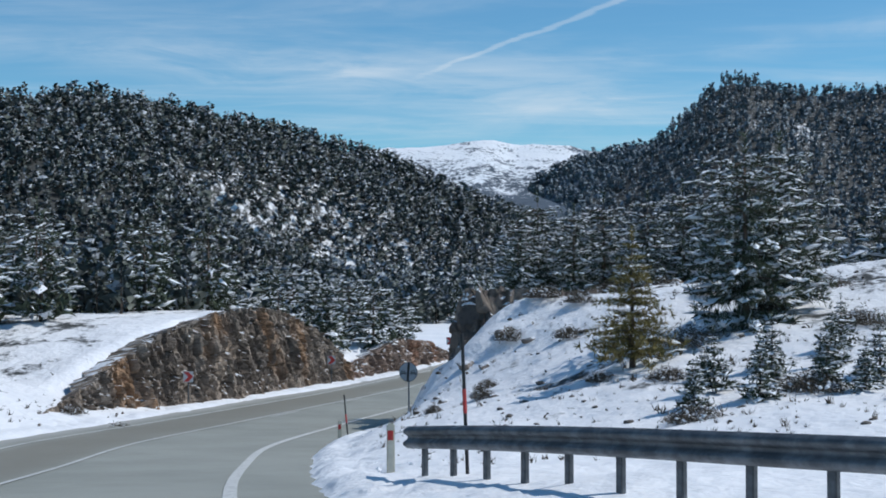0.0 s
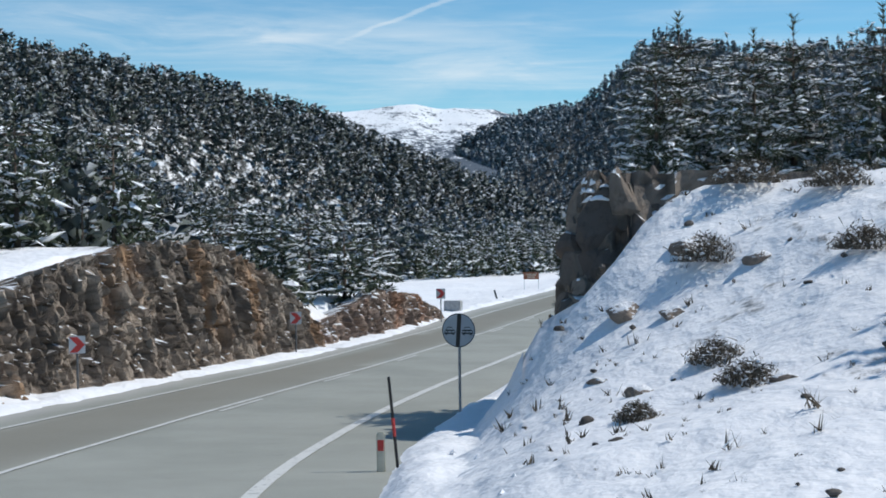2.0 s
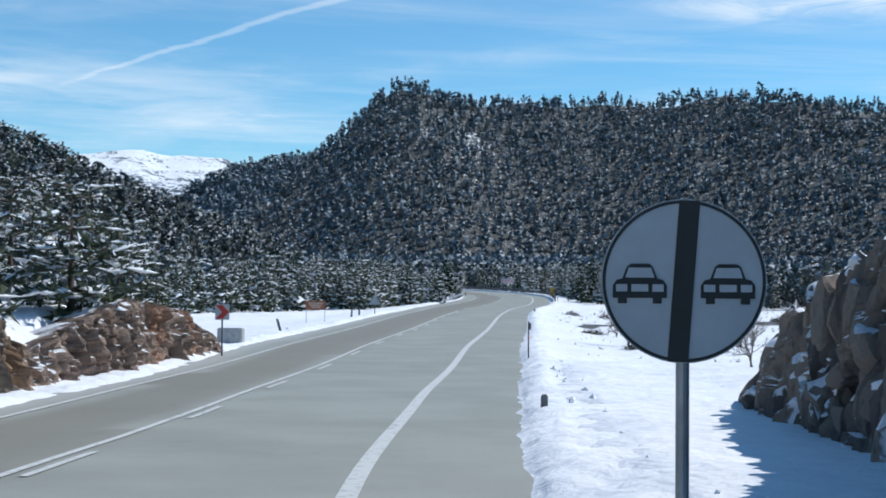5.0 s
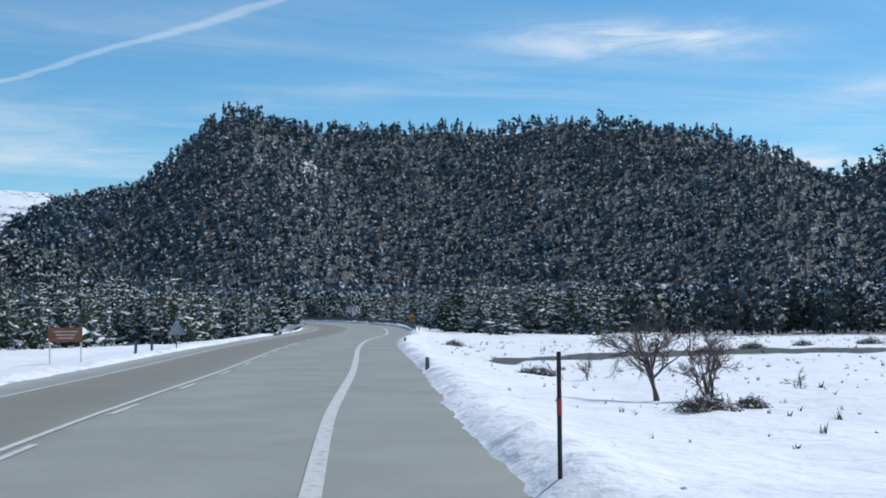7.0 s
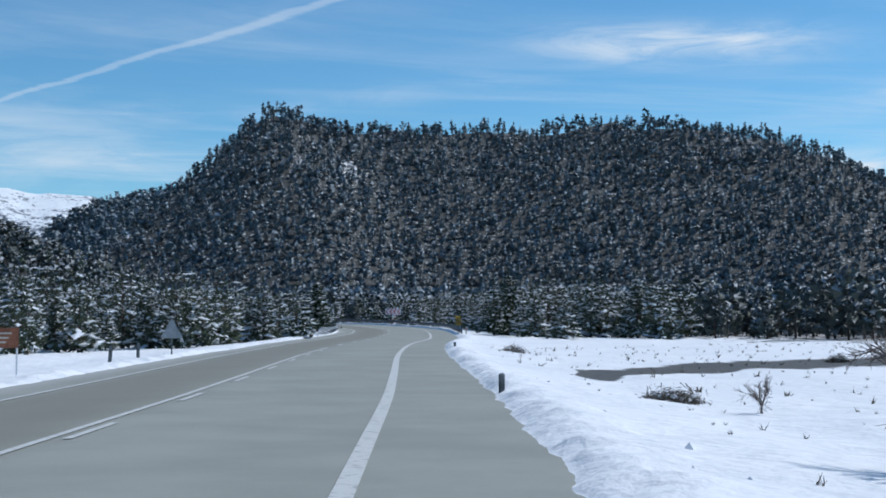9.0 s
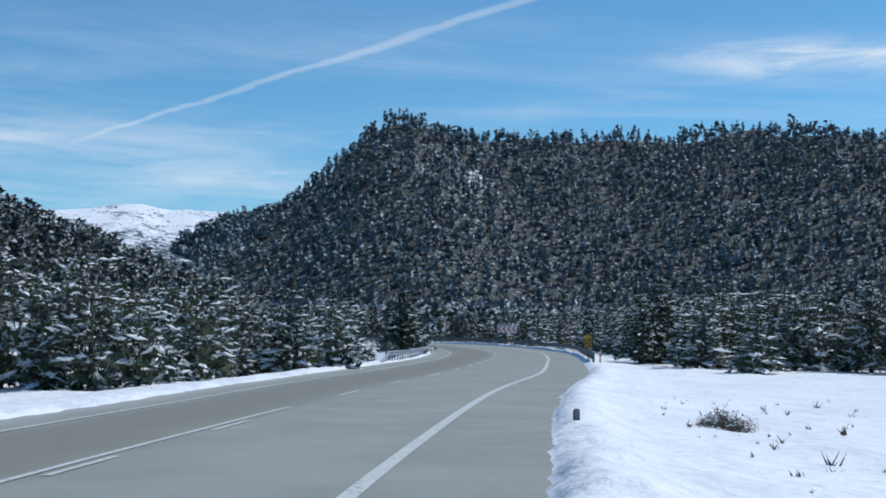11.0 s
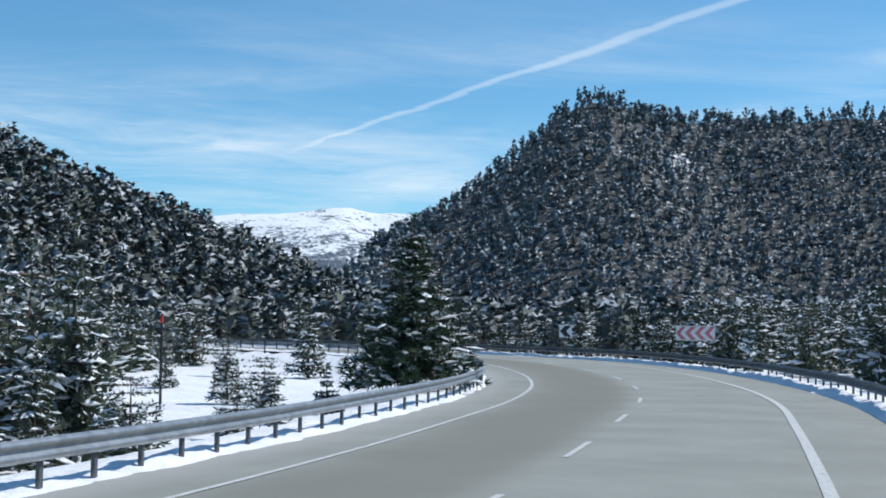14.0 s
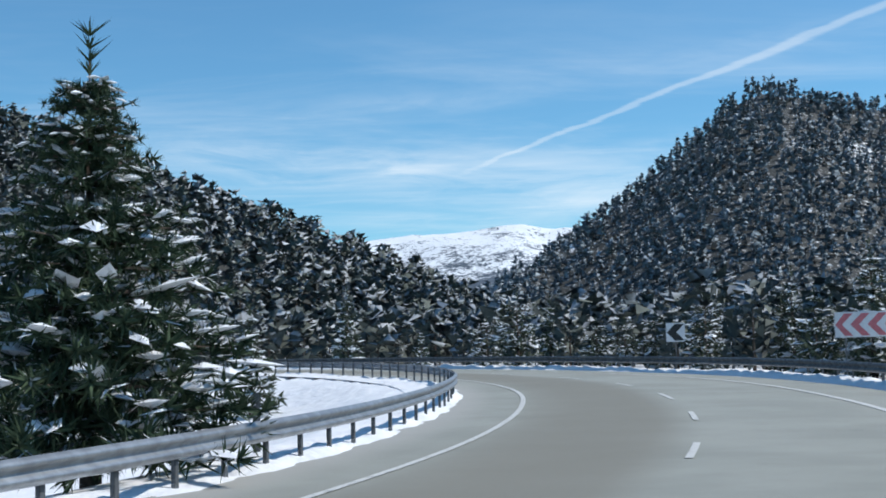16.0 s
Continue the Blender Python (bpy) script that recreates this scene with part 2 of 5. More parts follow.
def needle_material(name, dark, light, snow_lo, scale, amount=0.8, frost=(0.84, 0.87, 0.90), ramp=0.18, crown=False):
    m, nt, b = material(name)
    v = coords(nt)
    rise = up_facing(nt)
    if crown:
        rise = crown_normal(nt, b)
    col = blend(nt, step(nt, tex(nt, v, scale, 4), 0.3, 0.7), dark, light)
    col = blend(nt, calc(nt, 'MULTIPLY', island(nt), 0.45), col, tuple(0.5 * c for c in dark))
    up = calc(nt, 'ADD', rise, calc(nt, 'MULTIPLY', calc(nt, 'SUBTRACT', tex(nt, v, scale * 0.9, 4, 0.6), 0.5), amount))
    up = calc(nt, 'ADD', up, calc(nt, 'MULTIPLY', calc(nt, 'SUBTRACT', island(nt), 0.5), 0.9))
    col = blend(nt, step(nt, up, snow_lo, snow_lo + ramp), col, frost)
    nt.links.new(col, b.inputs["Base Color"])
    b.inputs["Roughness"].default_value = 0.8
    b.inputs["Specular IOR Level"].default_value = 0.2
    return m


M_GROUND, M_FAR, M_ROAD, M_PAINT = ground_material(), far_material(), road_material(), paint_material()
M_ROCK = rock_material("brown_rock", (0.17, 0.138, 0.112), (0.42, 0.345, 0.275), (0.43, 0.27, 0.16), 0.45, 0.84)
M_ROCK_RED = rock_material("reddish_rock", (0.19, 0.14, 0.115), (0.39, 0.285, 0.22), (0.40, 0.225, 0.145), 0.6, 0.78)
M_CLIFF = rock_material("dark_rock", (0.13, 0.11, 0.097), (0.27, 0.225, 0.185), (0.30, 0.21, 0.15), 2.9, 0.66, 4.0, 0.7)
M_BOULDER = rock_material("boulder_rock", (0.19, 0.155, 0.13), (0.36, 0.29, 0.235), (0.38, 0.28, 0.2), 0.8, 0.55)
M_STONE = plain("dark_stone", (0.14, 0.125, 0.11), 0.9, vary=0.3, scale=4)
M_SNOWPAD = plain("clinging_snow", (0.85, 0.87, 0.90), 0.8, vary=0.03)
M_NEEDLE = needle_material("snowy_needles", (0.062, 0.080, 0.054), (0.125, 0.145, 0.092), 0.56, 3.0, 0.8, (0.68, 0.71, 0.74), 0.3)
# Needles lifted and frost dulled, so low contrast paints haze into these woods.
M_NEEDLE_FAR = needle_material("far_hazed_snowy_needles", (0.100, 0.118, 0.105), (0.150, 0.165, 0.138), 0.64, 0.9, 0.8, (0.46, 0.49, 0.52), 0.45, True)
# Needles and frost lifted and blued: the distance haze is painted into them.
M_NEEDLE_HAZE = needle_material("hazy_slope_needles", (0.185, 0.228, 0.256), (0.235, 0.278, 0.303), 0.66, 0.25, 0.9, (0.42, 0.48, 0.53), 0.55, True)
M_NEEDLE_DARK = needle_material("dark_green_needles", (0.026, 0.048, 0.028), (0.080, 0.115, 0.060), 0.92, 2.5)
M_NEEDLE_OLIVE = needle_material("olive_needles", (0.15, 0.135, 0.05), (0.36, 0.28, 0.11), 0.92, 2.5)
M_BARK = plain("pine_bark", (0.12, 0.09, 0.07), 0.9, vary=0.25, scale=5, bumpy=0.5)
M_TWIG = plain("grey_twigs", (0.16, 0.13, 0.115), 0.9, vary=0.2)
M_SCRUB = needle_material("frosted_scrub", (0.085, 0.072, 0.055), (0.19, 0.16, 0.125), 0.85, 4.0)
M_STEEL = plain("galvanised_steel", (0.42, 0.44, 0.46), 0.45, 0.75, 0.15, 3.0)
M_STEEL_OLD = plain("weathered_steel", (0.20, 0.215, 0.225), 0.6, 0.6, 0.25, 4.0)
M_WHITE = plain("white_sheeting", (0.74, 0.75, 0.76), 0.45, vary=0.05)
M_GREY_FACE = plain("grey_sign_face", (0.50, 0.53, 0.55), 0.45, vary=0.05)
M_RED = plain("red_sheeting", (0.55, 0.045, 0.04), 0.45, vary=0.1)
M_PINK = plain("faded_red_sheeting", (0.62, 0.18, 0.20), 0.5, vary=0.1)
M_BLACK = plain("black_paint", (0.018, 0.019, 0.020), 0.5, vary=0.2)
M_YELLOW = plain("yellow_sheeting", (0.72, 0.43, 0.03), 0.45, vary=0.1)
M_BROWN = plain("rust_brown_board", (0.36, 0.13, 0.065), 0.65, vary=0.2)
M_CONCRETE = plain("pale_concrete", (0.45, 0.46, 0.46), 0.85, vary=0.15, bumpy=0.3)
M_CREAM = plain("cream_plastic", (0.66, 0.62, 0.50), 0.5, vary=0.1)


# ---- mesh helpers ----
def mesh_of(name, verts, faces, mats, mat_index=None, smooth=False):
    me = bpy.data.meshes.new(name)
    me.from_pydata([tuple(map(float, v)) for v in verts] if not isinstance(verts, np.ndarray) else verts.tolist(), [],
                   faces.tolist() if isinstance(faces, np.ndarray) else faces)
    for m in mats:
        me.materials.append(m)
    if mat_index is not None:
        me.polygons.foreach_set("material_index", np.asarray(mat_index, np.int32))
    me.polygons.foreach_set("use_smooth", np.full(len(me.polygons), smooth))
    me.update()
    return me


def part(name, bm, mat, parent=None, label=""):
    me = bpy.data.meshes.new(name)
    bm.to_mesh(me)
    bm.free()
    me.materials.append(mat)
    ob = new(name, me)
    if parent is not None:
        ob.parent = parent
    if label:
        ob["label"] = label
    return ob


def box(bm, sx, sy, sz, m=None, bevel=0.0):
    r = bmesh.ops.create_cube(bm, size=1.0, matrix=(m or Matrix()) @ Matrix.Diagonal((sx, sy, sz, 1)))
    if bevel:
        edges = list({e for v in r["verts"] for e in v.link_edges})
        bmesh.ops.bevel(bm, geom=edges, offset=bevel, segments=2, affect='EDGES')
    return bm


def tube(bm, r0, r1, h, m=None, n=10):
    bmesh.ops.create_cone(bm, cap_ends=True, segments=n, radius1=r0, radius2=r1, depth=h, matrix=(m or Matrix()) @ pose(0, 0, h / 2))
    return bm


def outline(bm, pts, depth, m=None):
    """A flat plate from an outline in x, z, with its thickness along y."""
    mm = m or Matrix()
    a = [bm.verts.new(mm @ Vector((x, 0, z))) for x, z in pts]
    b = [bm.verts.new(mm @ Vector((x, depth, z))) for x, z in pts]
    bm.faces.new(a)
    bm.faces.new(b[::-1])
    for i in range(len(pts)):
        j = (i + 1) % len(pts)
        bm.faces.new((a[j], a[i], b[i], b[j]))
    return bm


def empty(name, m):
    ob = new(name)
    ob.matrix_world = m
    return ob

# ---- the road's course: its right edge line ----
COURSE = [(-1.2, 2), (-2.5, 16), (-3.75, 30), (-4.7, 35.5), (-6.05, 44), (-6.85, 51), (-7.3, 57), (-7.1, 62), (-6.6, 66.5), (-5.9, 71), (-4.85, 76), (-3.3, 82),
          (-1.0, 89.6), (0.5, 94.5), (3.3, 103), (6.8, 114), (9, 120.5), (12.6, 131), (15.9, 141), (22.5, 161), (30, 182), (37.3, 200), (42, 213),
          (46.3, 225.5), (49.6, 235), (53.5, 247), (56.8, 258), (59.3, 270), (60.5, 282), (60.3, 294), (58, 306), (53, 319), (45, 331), (31, 343),
          (8, 352), (-20, 358)]
HEIGHTS_Y = [0, 16.5, 23.3, 29.5, 35, 40, 44, 48, 51, 54.7, 60.4, 67.3, 75, 84, 92, 99, 104, 240, 270, 300, 360]
HEIGHTS_Z = [6.4, 5.20, 4.65, 4.20, 3.75, 3.28, 2.80, 2.40, 2.08, 1.78, 1.36, 0.90, 0.54, 0.27, 0.13, 0.03, 0, 0, 0.3, 0.8, 1.6]


def spline(pts, gap):
    p = np.array(pts, float)
    p = np.vstack([2 * p[0] - p[1], p, 2 * p[-1] - p[-2]])
    out = []
    for i in range(1, len(p) - 2):
        for u in np.linspace(0, 1, 24, endpoint=False):
            a, b, c, d = p[i - 1:i + 3]
            out.append(0.5 * (2 * b + (c - a) * u + (2 * a - 5 * b + 4 * c - d) * u**2 + (3 * b - a - 3 * c + d) * u**3))
    out = np.array(out + [p[-2]])
    s = np.concatenate([[0], np.cumsum(np.linalg.norm(np.diff(out, axis=0), axis=1))])
    t = np.arange(0, s[-1], gap)
    return np.stack([np.interp(t, s, out[:, k]) for k in range(out.shape[1])], 1)


LINE = spline(COURSE, 0.5)
for _ in range(12):
    LINE[1:-1] = (LINE[:-2] + 2 * LINE[1:-1] + LINE[2:]) / 4
STATION = np.concatenate([[0], np.cumsum(np.linalg.norm(np.diff(LINE, axis=0), axis=1))])
TANGENT = np.gradient(LINE, axis=0)
TANGENT /= np.linalg.norm(TANGENT, axis=1)[:, None]
RIGHT = np.stack([TANGENT[:, 1], -TANGENT[:, 0]], 1)
zz = np.interp(LINE[:, 1], HEIGHTS_Y, HEIGHTS_Z)
ROAD_Z = zz.copy()
for _ in range(60):
    ROAD_Z[1:-1] = (ROAD_Z[:-2] + 2 * ROAD_Z[1:-1] + ROAD_Z[2:]) / 4
OFF_EDGE = np.interp(LINE[:, 1], [38, 46, 54, 60, 70, 90, 115, 175, 200], [1.3, 1.35, 1.4, 1.5, 1.6, 1.9, 1.95, 2.0, 2.2])
OFF_MID = np.interp(LINE[:, 1], [60, 84, 100, 175, 200], [-3.75, -3.4, -3.6, -3.8, -4.15])
OFF_LEFT = np.interp(LINE[:, 1], [60, 84, 100, 175, 200], [-7.0, -6.2, -6.6, -7.2, -8.1])
OFF_FAR = np.interp(LINE[:, 1], [60, 80, 90, 98, 115, 175, 200], [-8.2, -7.7, -7.1, -7.2, -8.2, -8.6, -9.9])


def on_road(y, off, lift=0.0):
    """A place beside the road: the first station that passes y, off metres right of the edge line."""
    i = int(np.argmax(LINE[:, 1] >= y))
    p = LINE[i] + RIGHT[i] * off
    return np.array([p[0], p[1], ROAD_Z[i] + lift]), math.degrees(math.atan2(-TANGENT[i, 0], TANGENT[i, 1])), i


def ease(a, b, x):
    t = np.clip((x - a) / (b - a), 0, 1)
    return t * t * (3 - 2 * t)


def wave(x, y, scale, octaves=4, seed=0.0):
    """Smooth value noise from summed lattices."""
    rng = np.random.RandomState(int(seed * 10) + 7)
    table = rng.rand(256, 256)
    out, amp, tot = 0, 1.0, 0
    for o in range(octaves):
        u, v = x / scale + 37.7 * o, y / scale + 11.3 * o
        iu, iv = np.floor(u).astype(int), np.floor(v).astype(int)
        fu, fv = u - iu, v - iv
        fu, fv = fu * fu * (3 - 2 * fu), fv * fv * (3 - 2 * fv)
        t = table[iu % 256, iv % 256] * (1 - fu) * (1 - fv) + table[(iu + 1) % 256, iv % 256] * fu * (1 - fv) \
            + table[iu % 256, (iv + 1) % 256] * (1 - fu) * fv + table[(iu + 1) % 256, (iv + 1) % 256] * fu * fv
        out, tot, amp, scale = out + amp * (t - 0.5) * 2, tot + amp, amp * 0.5, scale * 0.5
    return out / tot


def nearest(x, y):
    """Signed distance right of the edge line, and the index of the nearest station."""
    x, y = np.atleast_1d(x).astype(float), np.atleast_1d(y).astype(float)
    idx = np.empty(len(x), int)
    sub = LINE[::4]
    for a in range(0, len(x), 4000):
        d = (x[a:a + 4000, None] - sub[None, :, 0])**2 + (y[a:a + 4000, None] - sub[None, :, 1])**2
        idx[a:a + 4000] = d.argmin(1) * 4
    best, bi = np.full(len(x), 1e18), idx.copy()
    for k in range(-3, 4):
        j = np.clip(idx + k, 0, len(LINE) - 1)
        d = (x - LINE[j, 0])**2 + (y - LINE[j, 1])**2
        w = d < best
        best[w], bi[w] = d[w], j[w]
    s = (x - LINE[bi, 0]) * RIGHT[bi, 0] + (y - LINE[bi, 1]) * RIGHT[bi, 1]
    dist = np.sqrt(best)
    return np.where(s < 0, -dist, dist), bi


def ridge(x, y, crest, spread, power=1.0, steep=1.0):
    """Ground that falls away on both sides of a crest given as (x, y, height)."""
    c = spline(crest, 10.0)
    h = np.zeros(len(x))
    for k in range(len(c)):
        ux, uy = (c[k, 0] + 6), (c[k, 1] - 60)
        ul = math.hypot(ux, uy)
        along, across = ((x - c[k, 0]) * ux + (y - c[k, 1]) * uy) / ul, ((x - c[k, 0]) * uy - (y - c[k, 1]) * ux) / ul
        d = np.hypot(along, across * steep)
        h = np.maximum(h, c[k, 2] * np.clip(1 - d / (spread * c[k, 2] + 10), 0, 1)**power)
    return h


def polar(x0, y0, rows):
    """Crest points given from one standpoint as bearing, distance and rise."""
    return [(x0 + d * math.sin(radians(a)), y0 + d * math.cos(radians(a)), d * e + 1.5) for a, d, e in rows]


LEFT_HILL = [(-260, 190, 48), (-200, 255, 49), (-128, 352, 49), (-68, 462, 51), (-28, 475, 40), (10, 468, 21), (34, 462, 8), (52, 460, 2)]
MAIN_PEAK = polar(3, 102, [(4.8, 560, 0.02), (5.8, 640, 0.040), (8.5, 690, 0.079), (10.8, 730, 0.113), (12.2, 755, 0.138), (13.2, 768, 0.145), (15.0, 780, 0.135),
                           (17.2, 795, 0.131), (20, 810, 0.131), (23, 825, 0.133), (26.7, 835, 0.135), (31.3, 835, 0.128), (34.8, 820, 0.116), (37.5, 800, 0.088), (41, 760, 0.06)])
SIDE_PEAK = polar(3, 102, [(36, 1220, 0.080), (41.5, 1180, 0.106), (47.2, 1130, 0.120), (54, 1030, 0.118), (64, 900, 0.10)])
MID_RIDGE = polar(-6, 60, [(3.6, 1500, 0.058), (5.2, 1500, 0.076), (7.4, 1550, 0.086), (10.5, 1600, 0.096), (15, 1650, 0.105)])
CUT_Y = [66, 69, 72, 75.5, 78, 81, 86, 88, 90.5, 92.5, 94, 96.5, 101, 106, 111]
CUT_H = [0, 0.5, 1.5, 2.7, 3.3, 3.75, 3.8, 3.4, 2.5, 1.4, 0.4, 1.2, 1.7, 1.3, 0.0]
FOOT_Y = [40, 50, 57, 60, 63, 66.2, 67.2, 69.0, 71, 76, 80, 84, 88, 92, 98]
FOOT_S = [1.9, 1.9, 2.1, 2.5, 2.7, 2.8, 4.3, 4.4, 4.7, 5.7, 6.5, 6.7, 6.6, 6.6, 5.9]


def bank_right(s, y):
    """Snow bank and the shoulder above the cliff, right of the road."""
    foot = np.interp(y, FOOT_Y, FOOT_S)
    top = np.interp(y, [30, 40, 46, 50, 54, 57, 60, 62, 64, 67, 69.5, 72, 76, 82, 86, 88, 90], [0.1, 0.3, 0.8, 1.5, 2.1, 2.5, 2.9, 3.2, 3.6, 4.2, 4.2, 4.0, 3.6, 2.8, 1.8, 0.8, 0.1])
    top = top * (1 - 0.15 * ease(58.5, 62.5, y) * (1 - ease(66.7, 67.2, y)) * (1 - ease(5.0, 9.0, s)))
    soft = np.interp(y, [40, 46, 52, 57, 60, 63, 65, 66, 67, 71], [5.0, 6.0, 7.0, 6.5, 5.0, 3.2, 2.0, 1.3, 0.7, 0.3])
    d = np.clip(s - foot, 0, None)
    fade = 1 - ease(82, 92, y)
    return (top * (1 - np.exp(-d / soft)) + 0.11 * np.clip(d - 4, 0, 16) * (y < 99) * fade * ease(34, 52, y)) + 0.16 * ease(0.9, 1.7, s) * (1 - ease(98, 112, y))


def cut_line(y):
    return np.interp(y, [66, 72, 79, 91, 100, 111], [-10.2, -9.8, -8.7, -8.4, -8.3, -8.3])


def bank_left(s, y):
    """Snow slope and the ground above the rock cutting, left of the road."""
    a = ease(15, 30, y) * (1 - ease(70, 78, y))
    slope = np.interp(-s, [8.2, 9.5, 13, 18, 30, 60], [0, 0.15, 1.1, 2.3, 3.8, 6.0]) * a
    cut = np.interp(y, CUT_Y, CUT_H)
    back = -s + cut_line(y)
    top = cut * np.interp(back, [0.9, 1.75, 9, 40], [0.0, 0.97, 1.0, 0.6])
    return np.maximum(slope, top)


def terrain(x, y):
    s, i = nearest(x, y)
    zr = ROAD_Z[i]
    wl = np.where(s < 0, OFF_FAR[i], OFF_EDGE[i])
    out = np.where(s < 0, wl - s, s - wl)          # metres outside the paving
    yr = LINE[i, 1]
    far = np.maximum(np.maximum(ridge(x, y, LEFT_HILL, 2.0), ridge(x, y, MAIN_PEAK, 1.75, 1.0, 2.0)), ridge(x, y, SIDE_PEAK, 1.8))
    far = far * (1 + 0.10 * wave(x, y, 60, 4, 1)) + 0.5 * wave(x, y, 60, 3, 2) * ease(20, 80, out)
    far += ease(300, 700, y) * 8 + 2.0 * ease(60, 300, -s)
    near = np.where(s > 0, bank_right(s, yr), bank_left(s, yr))
    dip = -0.35 * ease(0.5, 6, out) * ease(99, 115, yr)
    dip = dip - 0.9 * ease(1.2, 7, out) * ease(195, 215, yr) * (s < 0) * (1 - ease(12, 40, out))
    lumps = 0.10 * wave(x, y, 5, 3, 4) * ease(1, 5, out) + 0.13 * wave(x, y, 1.7, 4, 5) * ease(1.5, 3, out) * (1 - ease(20, 40, out))
    lumps = lumps + 0.22 * wave(x * 0.6, y, 1.1, 3, 9) * ease(2, 4, s) * ease(44, 52, yr) * (1 - ease(64, 68, yr)) * (1 - ease(16, 26, s))
    z = zr * (1 - ease(40, 120, out)) + near + far * ease(3, 45, out) + (dip + lumps) * (out > 0)
    z = np.where(out < 0.8, zr - 0.25, z)
    return z, s, i, out


def gaps(x, y):
    """Where the far woods open into snow: low values."""
    return wave(0.8 * x + 0.6 * y, 2.2 * (y - 0.3 * x), 34, 5, 16)


def height(x, y):
    return float(terrain(np.array([x]), np.array([y]))[0][0])


def axis(*spans):
    v = [spans[0][0]]
    for a, b, g in spans:
        n = max(1, int(round((b - a) / g)))
        v += list(np.linspace(a, b, n + 1)[1:])
    return np.array(v)


def build_ground():
    xs = axis((-1400, -400, 50), (-400, -140, 13), (-140, -40, 5), (-40, -18, 1.6), (-18, 62, 0.6), (62, 100, 2), (100, 260, 8), (260, 900, 20), (900, 1500, 60))
    ys = axis((-300, 0, 25), (0, 14, 2), (14, 100, 0.55), (100, 130, 0.9), (130, 190, 1.3), (190, 300, 1.0), (300, 380, 3), (380, 560, 8), (560, 1100, 16), (1100, 1400, 60))
    gx, gy = np.meshgrid(xs, ys)
    x, y = gx.ravel(), gy.ravel()
    z, s, i, out = terrain(x, y)
    nx, ny = len(xs), len(ys)
    a = (np.arange(ny - 1)[:, None] * nx + np.arange(nx - 1)[None, :]).ravel()
    faces = np.stack([a, a + 1, a + nx + 1, a + nx], 1)
    me = mesh_of("ground", np.stack([x, y, z], 1), faces, [M_GROUND], smooth=True)
    yr = LINE[i, 1]
    open_field = (s > 0) * ease(96, 106, yr) * (1 - ease(170, 190, y)) * (1 - ease(75, 110, out))
    open_field = np.maximum(open_field, (s < 0) * ease(96, 102, yr) * (1 - ease(165, 180, yr)) * (1 - ease(18, 26, out)))
    litter = (0.62 * ease(10, 26, out) + 0.30 * ease(26, 90, out)) * (1 - open_field) - 0.12 * ease(380, 520, y) - 0.08 * (s < 0) * ease(30, 80, out)
    litter += 0.44 * (s > 0) * ease(3, 7, s) * ease(40, 52, yr) * (1 - ease(90, 98, yr)) * (1 - ease(14, 24, s))
    litter += 0.55 * (s < 0) * (out > 0.8) * ease(58, 64, yr) * (1 - ease(95, 99, yr)) * ease(1.5, 6, out)
    litter -= 0.12 * (1 - ease(3, 24, out))
    litter -= 0.45 * ease(-0.55, -0.68, gaps(x, y)) * ease(300, 420, y) * ease(20, 90, x)
    litter += 0.35 * (s < 0) * ease(30, 70, out) * ease(230, 300, y)
    bare = np.maximum((s > 0) * ease(62, 80, x) * (1 - ease(125, 150, y)), (s < 0) * ease(58, 75, -x) * (1 - ease(85, 105, y)))
    litter = litter * (1 - 0.85 * bare)
    me.attributes.new("litter", 'FLOAT', 'POINT').data.foreach_set("value", np.clip(litter, -0.2, 1).astype(np.float32))
    # the melt stream across the field
    cx = 141 + 0.36 * (x - 24) + 4 * np.sin((x - 20) / 8.0) + 2.0 * wave(x, y, 9, 2, 5)
    wet = np.exp(-((y - cx) / (1.5 + 5.0 * np.exp(-((x - 40) / 12)**2)))**2) * (x > 20) * (s > 5) * (1 - ease(60, 80, x))
    cx = 150 - 0.30 * (x - 24) + 3 * np.sin((x - 14) / 7.0) + 1.5 * wave(x, y, 7, 2, 6)
    wet = np.maximum(wet, 0.9 * np.exp(-((y - cx) / 1.3)**2) * (x > 36) * (s > 8) * (1 - ease(66, 84, x)))
    me.attributes.new("stream", 'FLOAT', 'POINT').data.foreach_set("value", (0.95 * wet).astype(np.float32))
    tagged(new("ground", me), "snow-covered valley floor and slopes with bare patches", "ground", kind="structure")


build_ground()


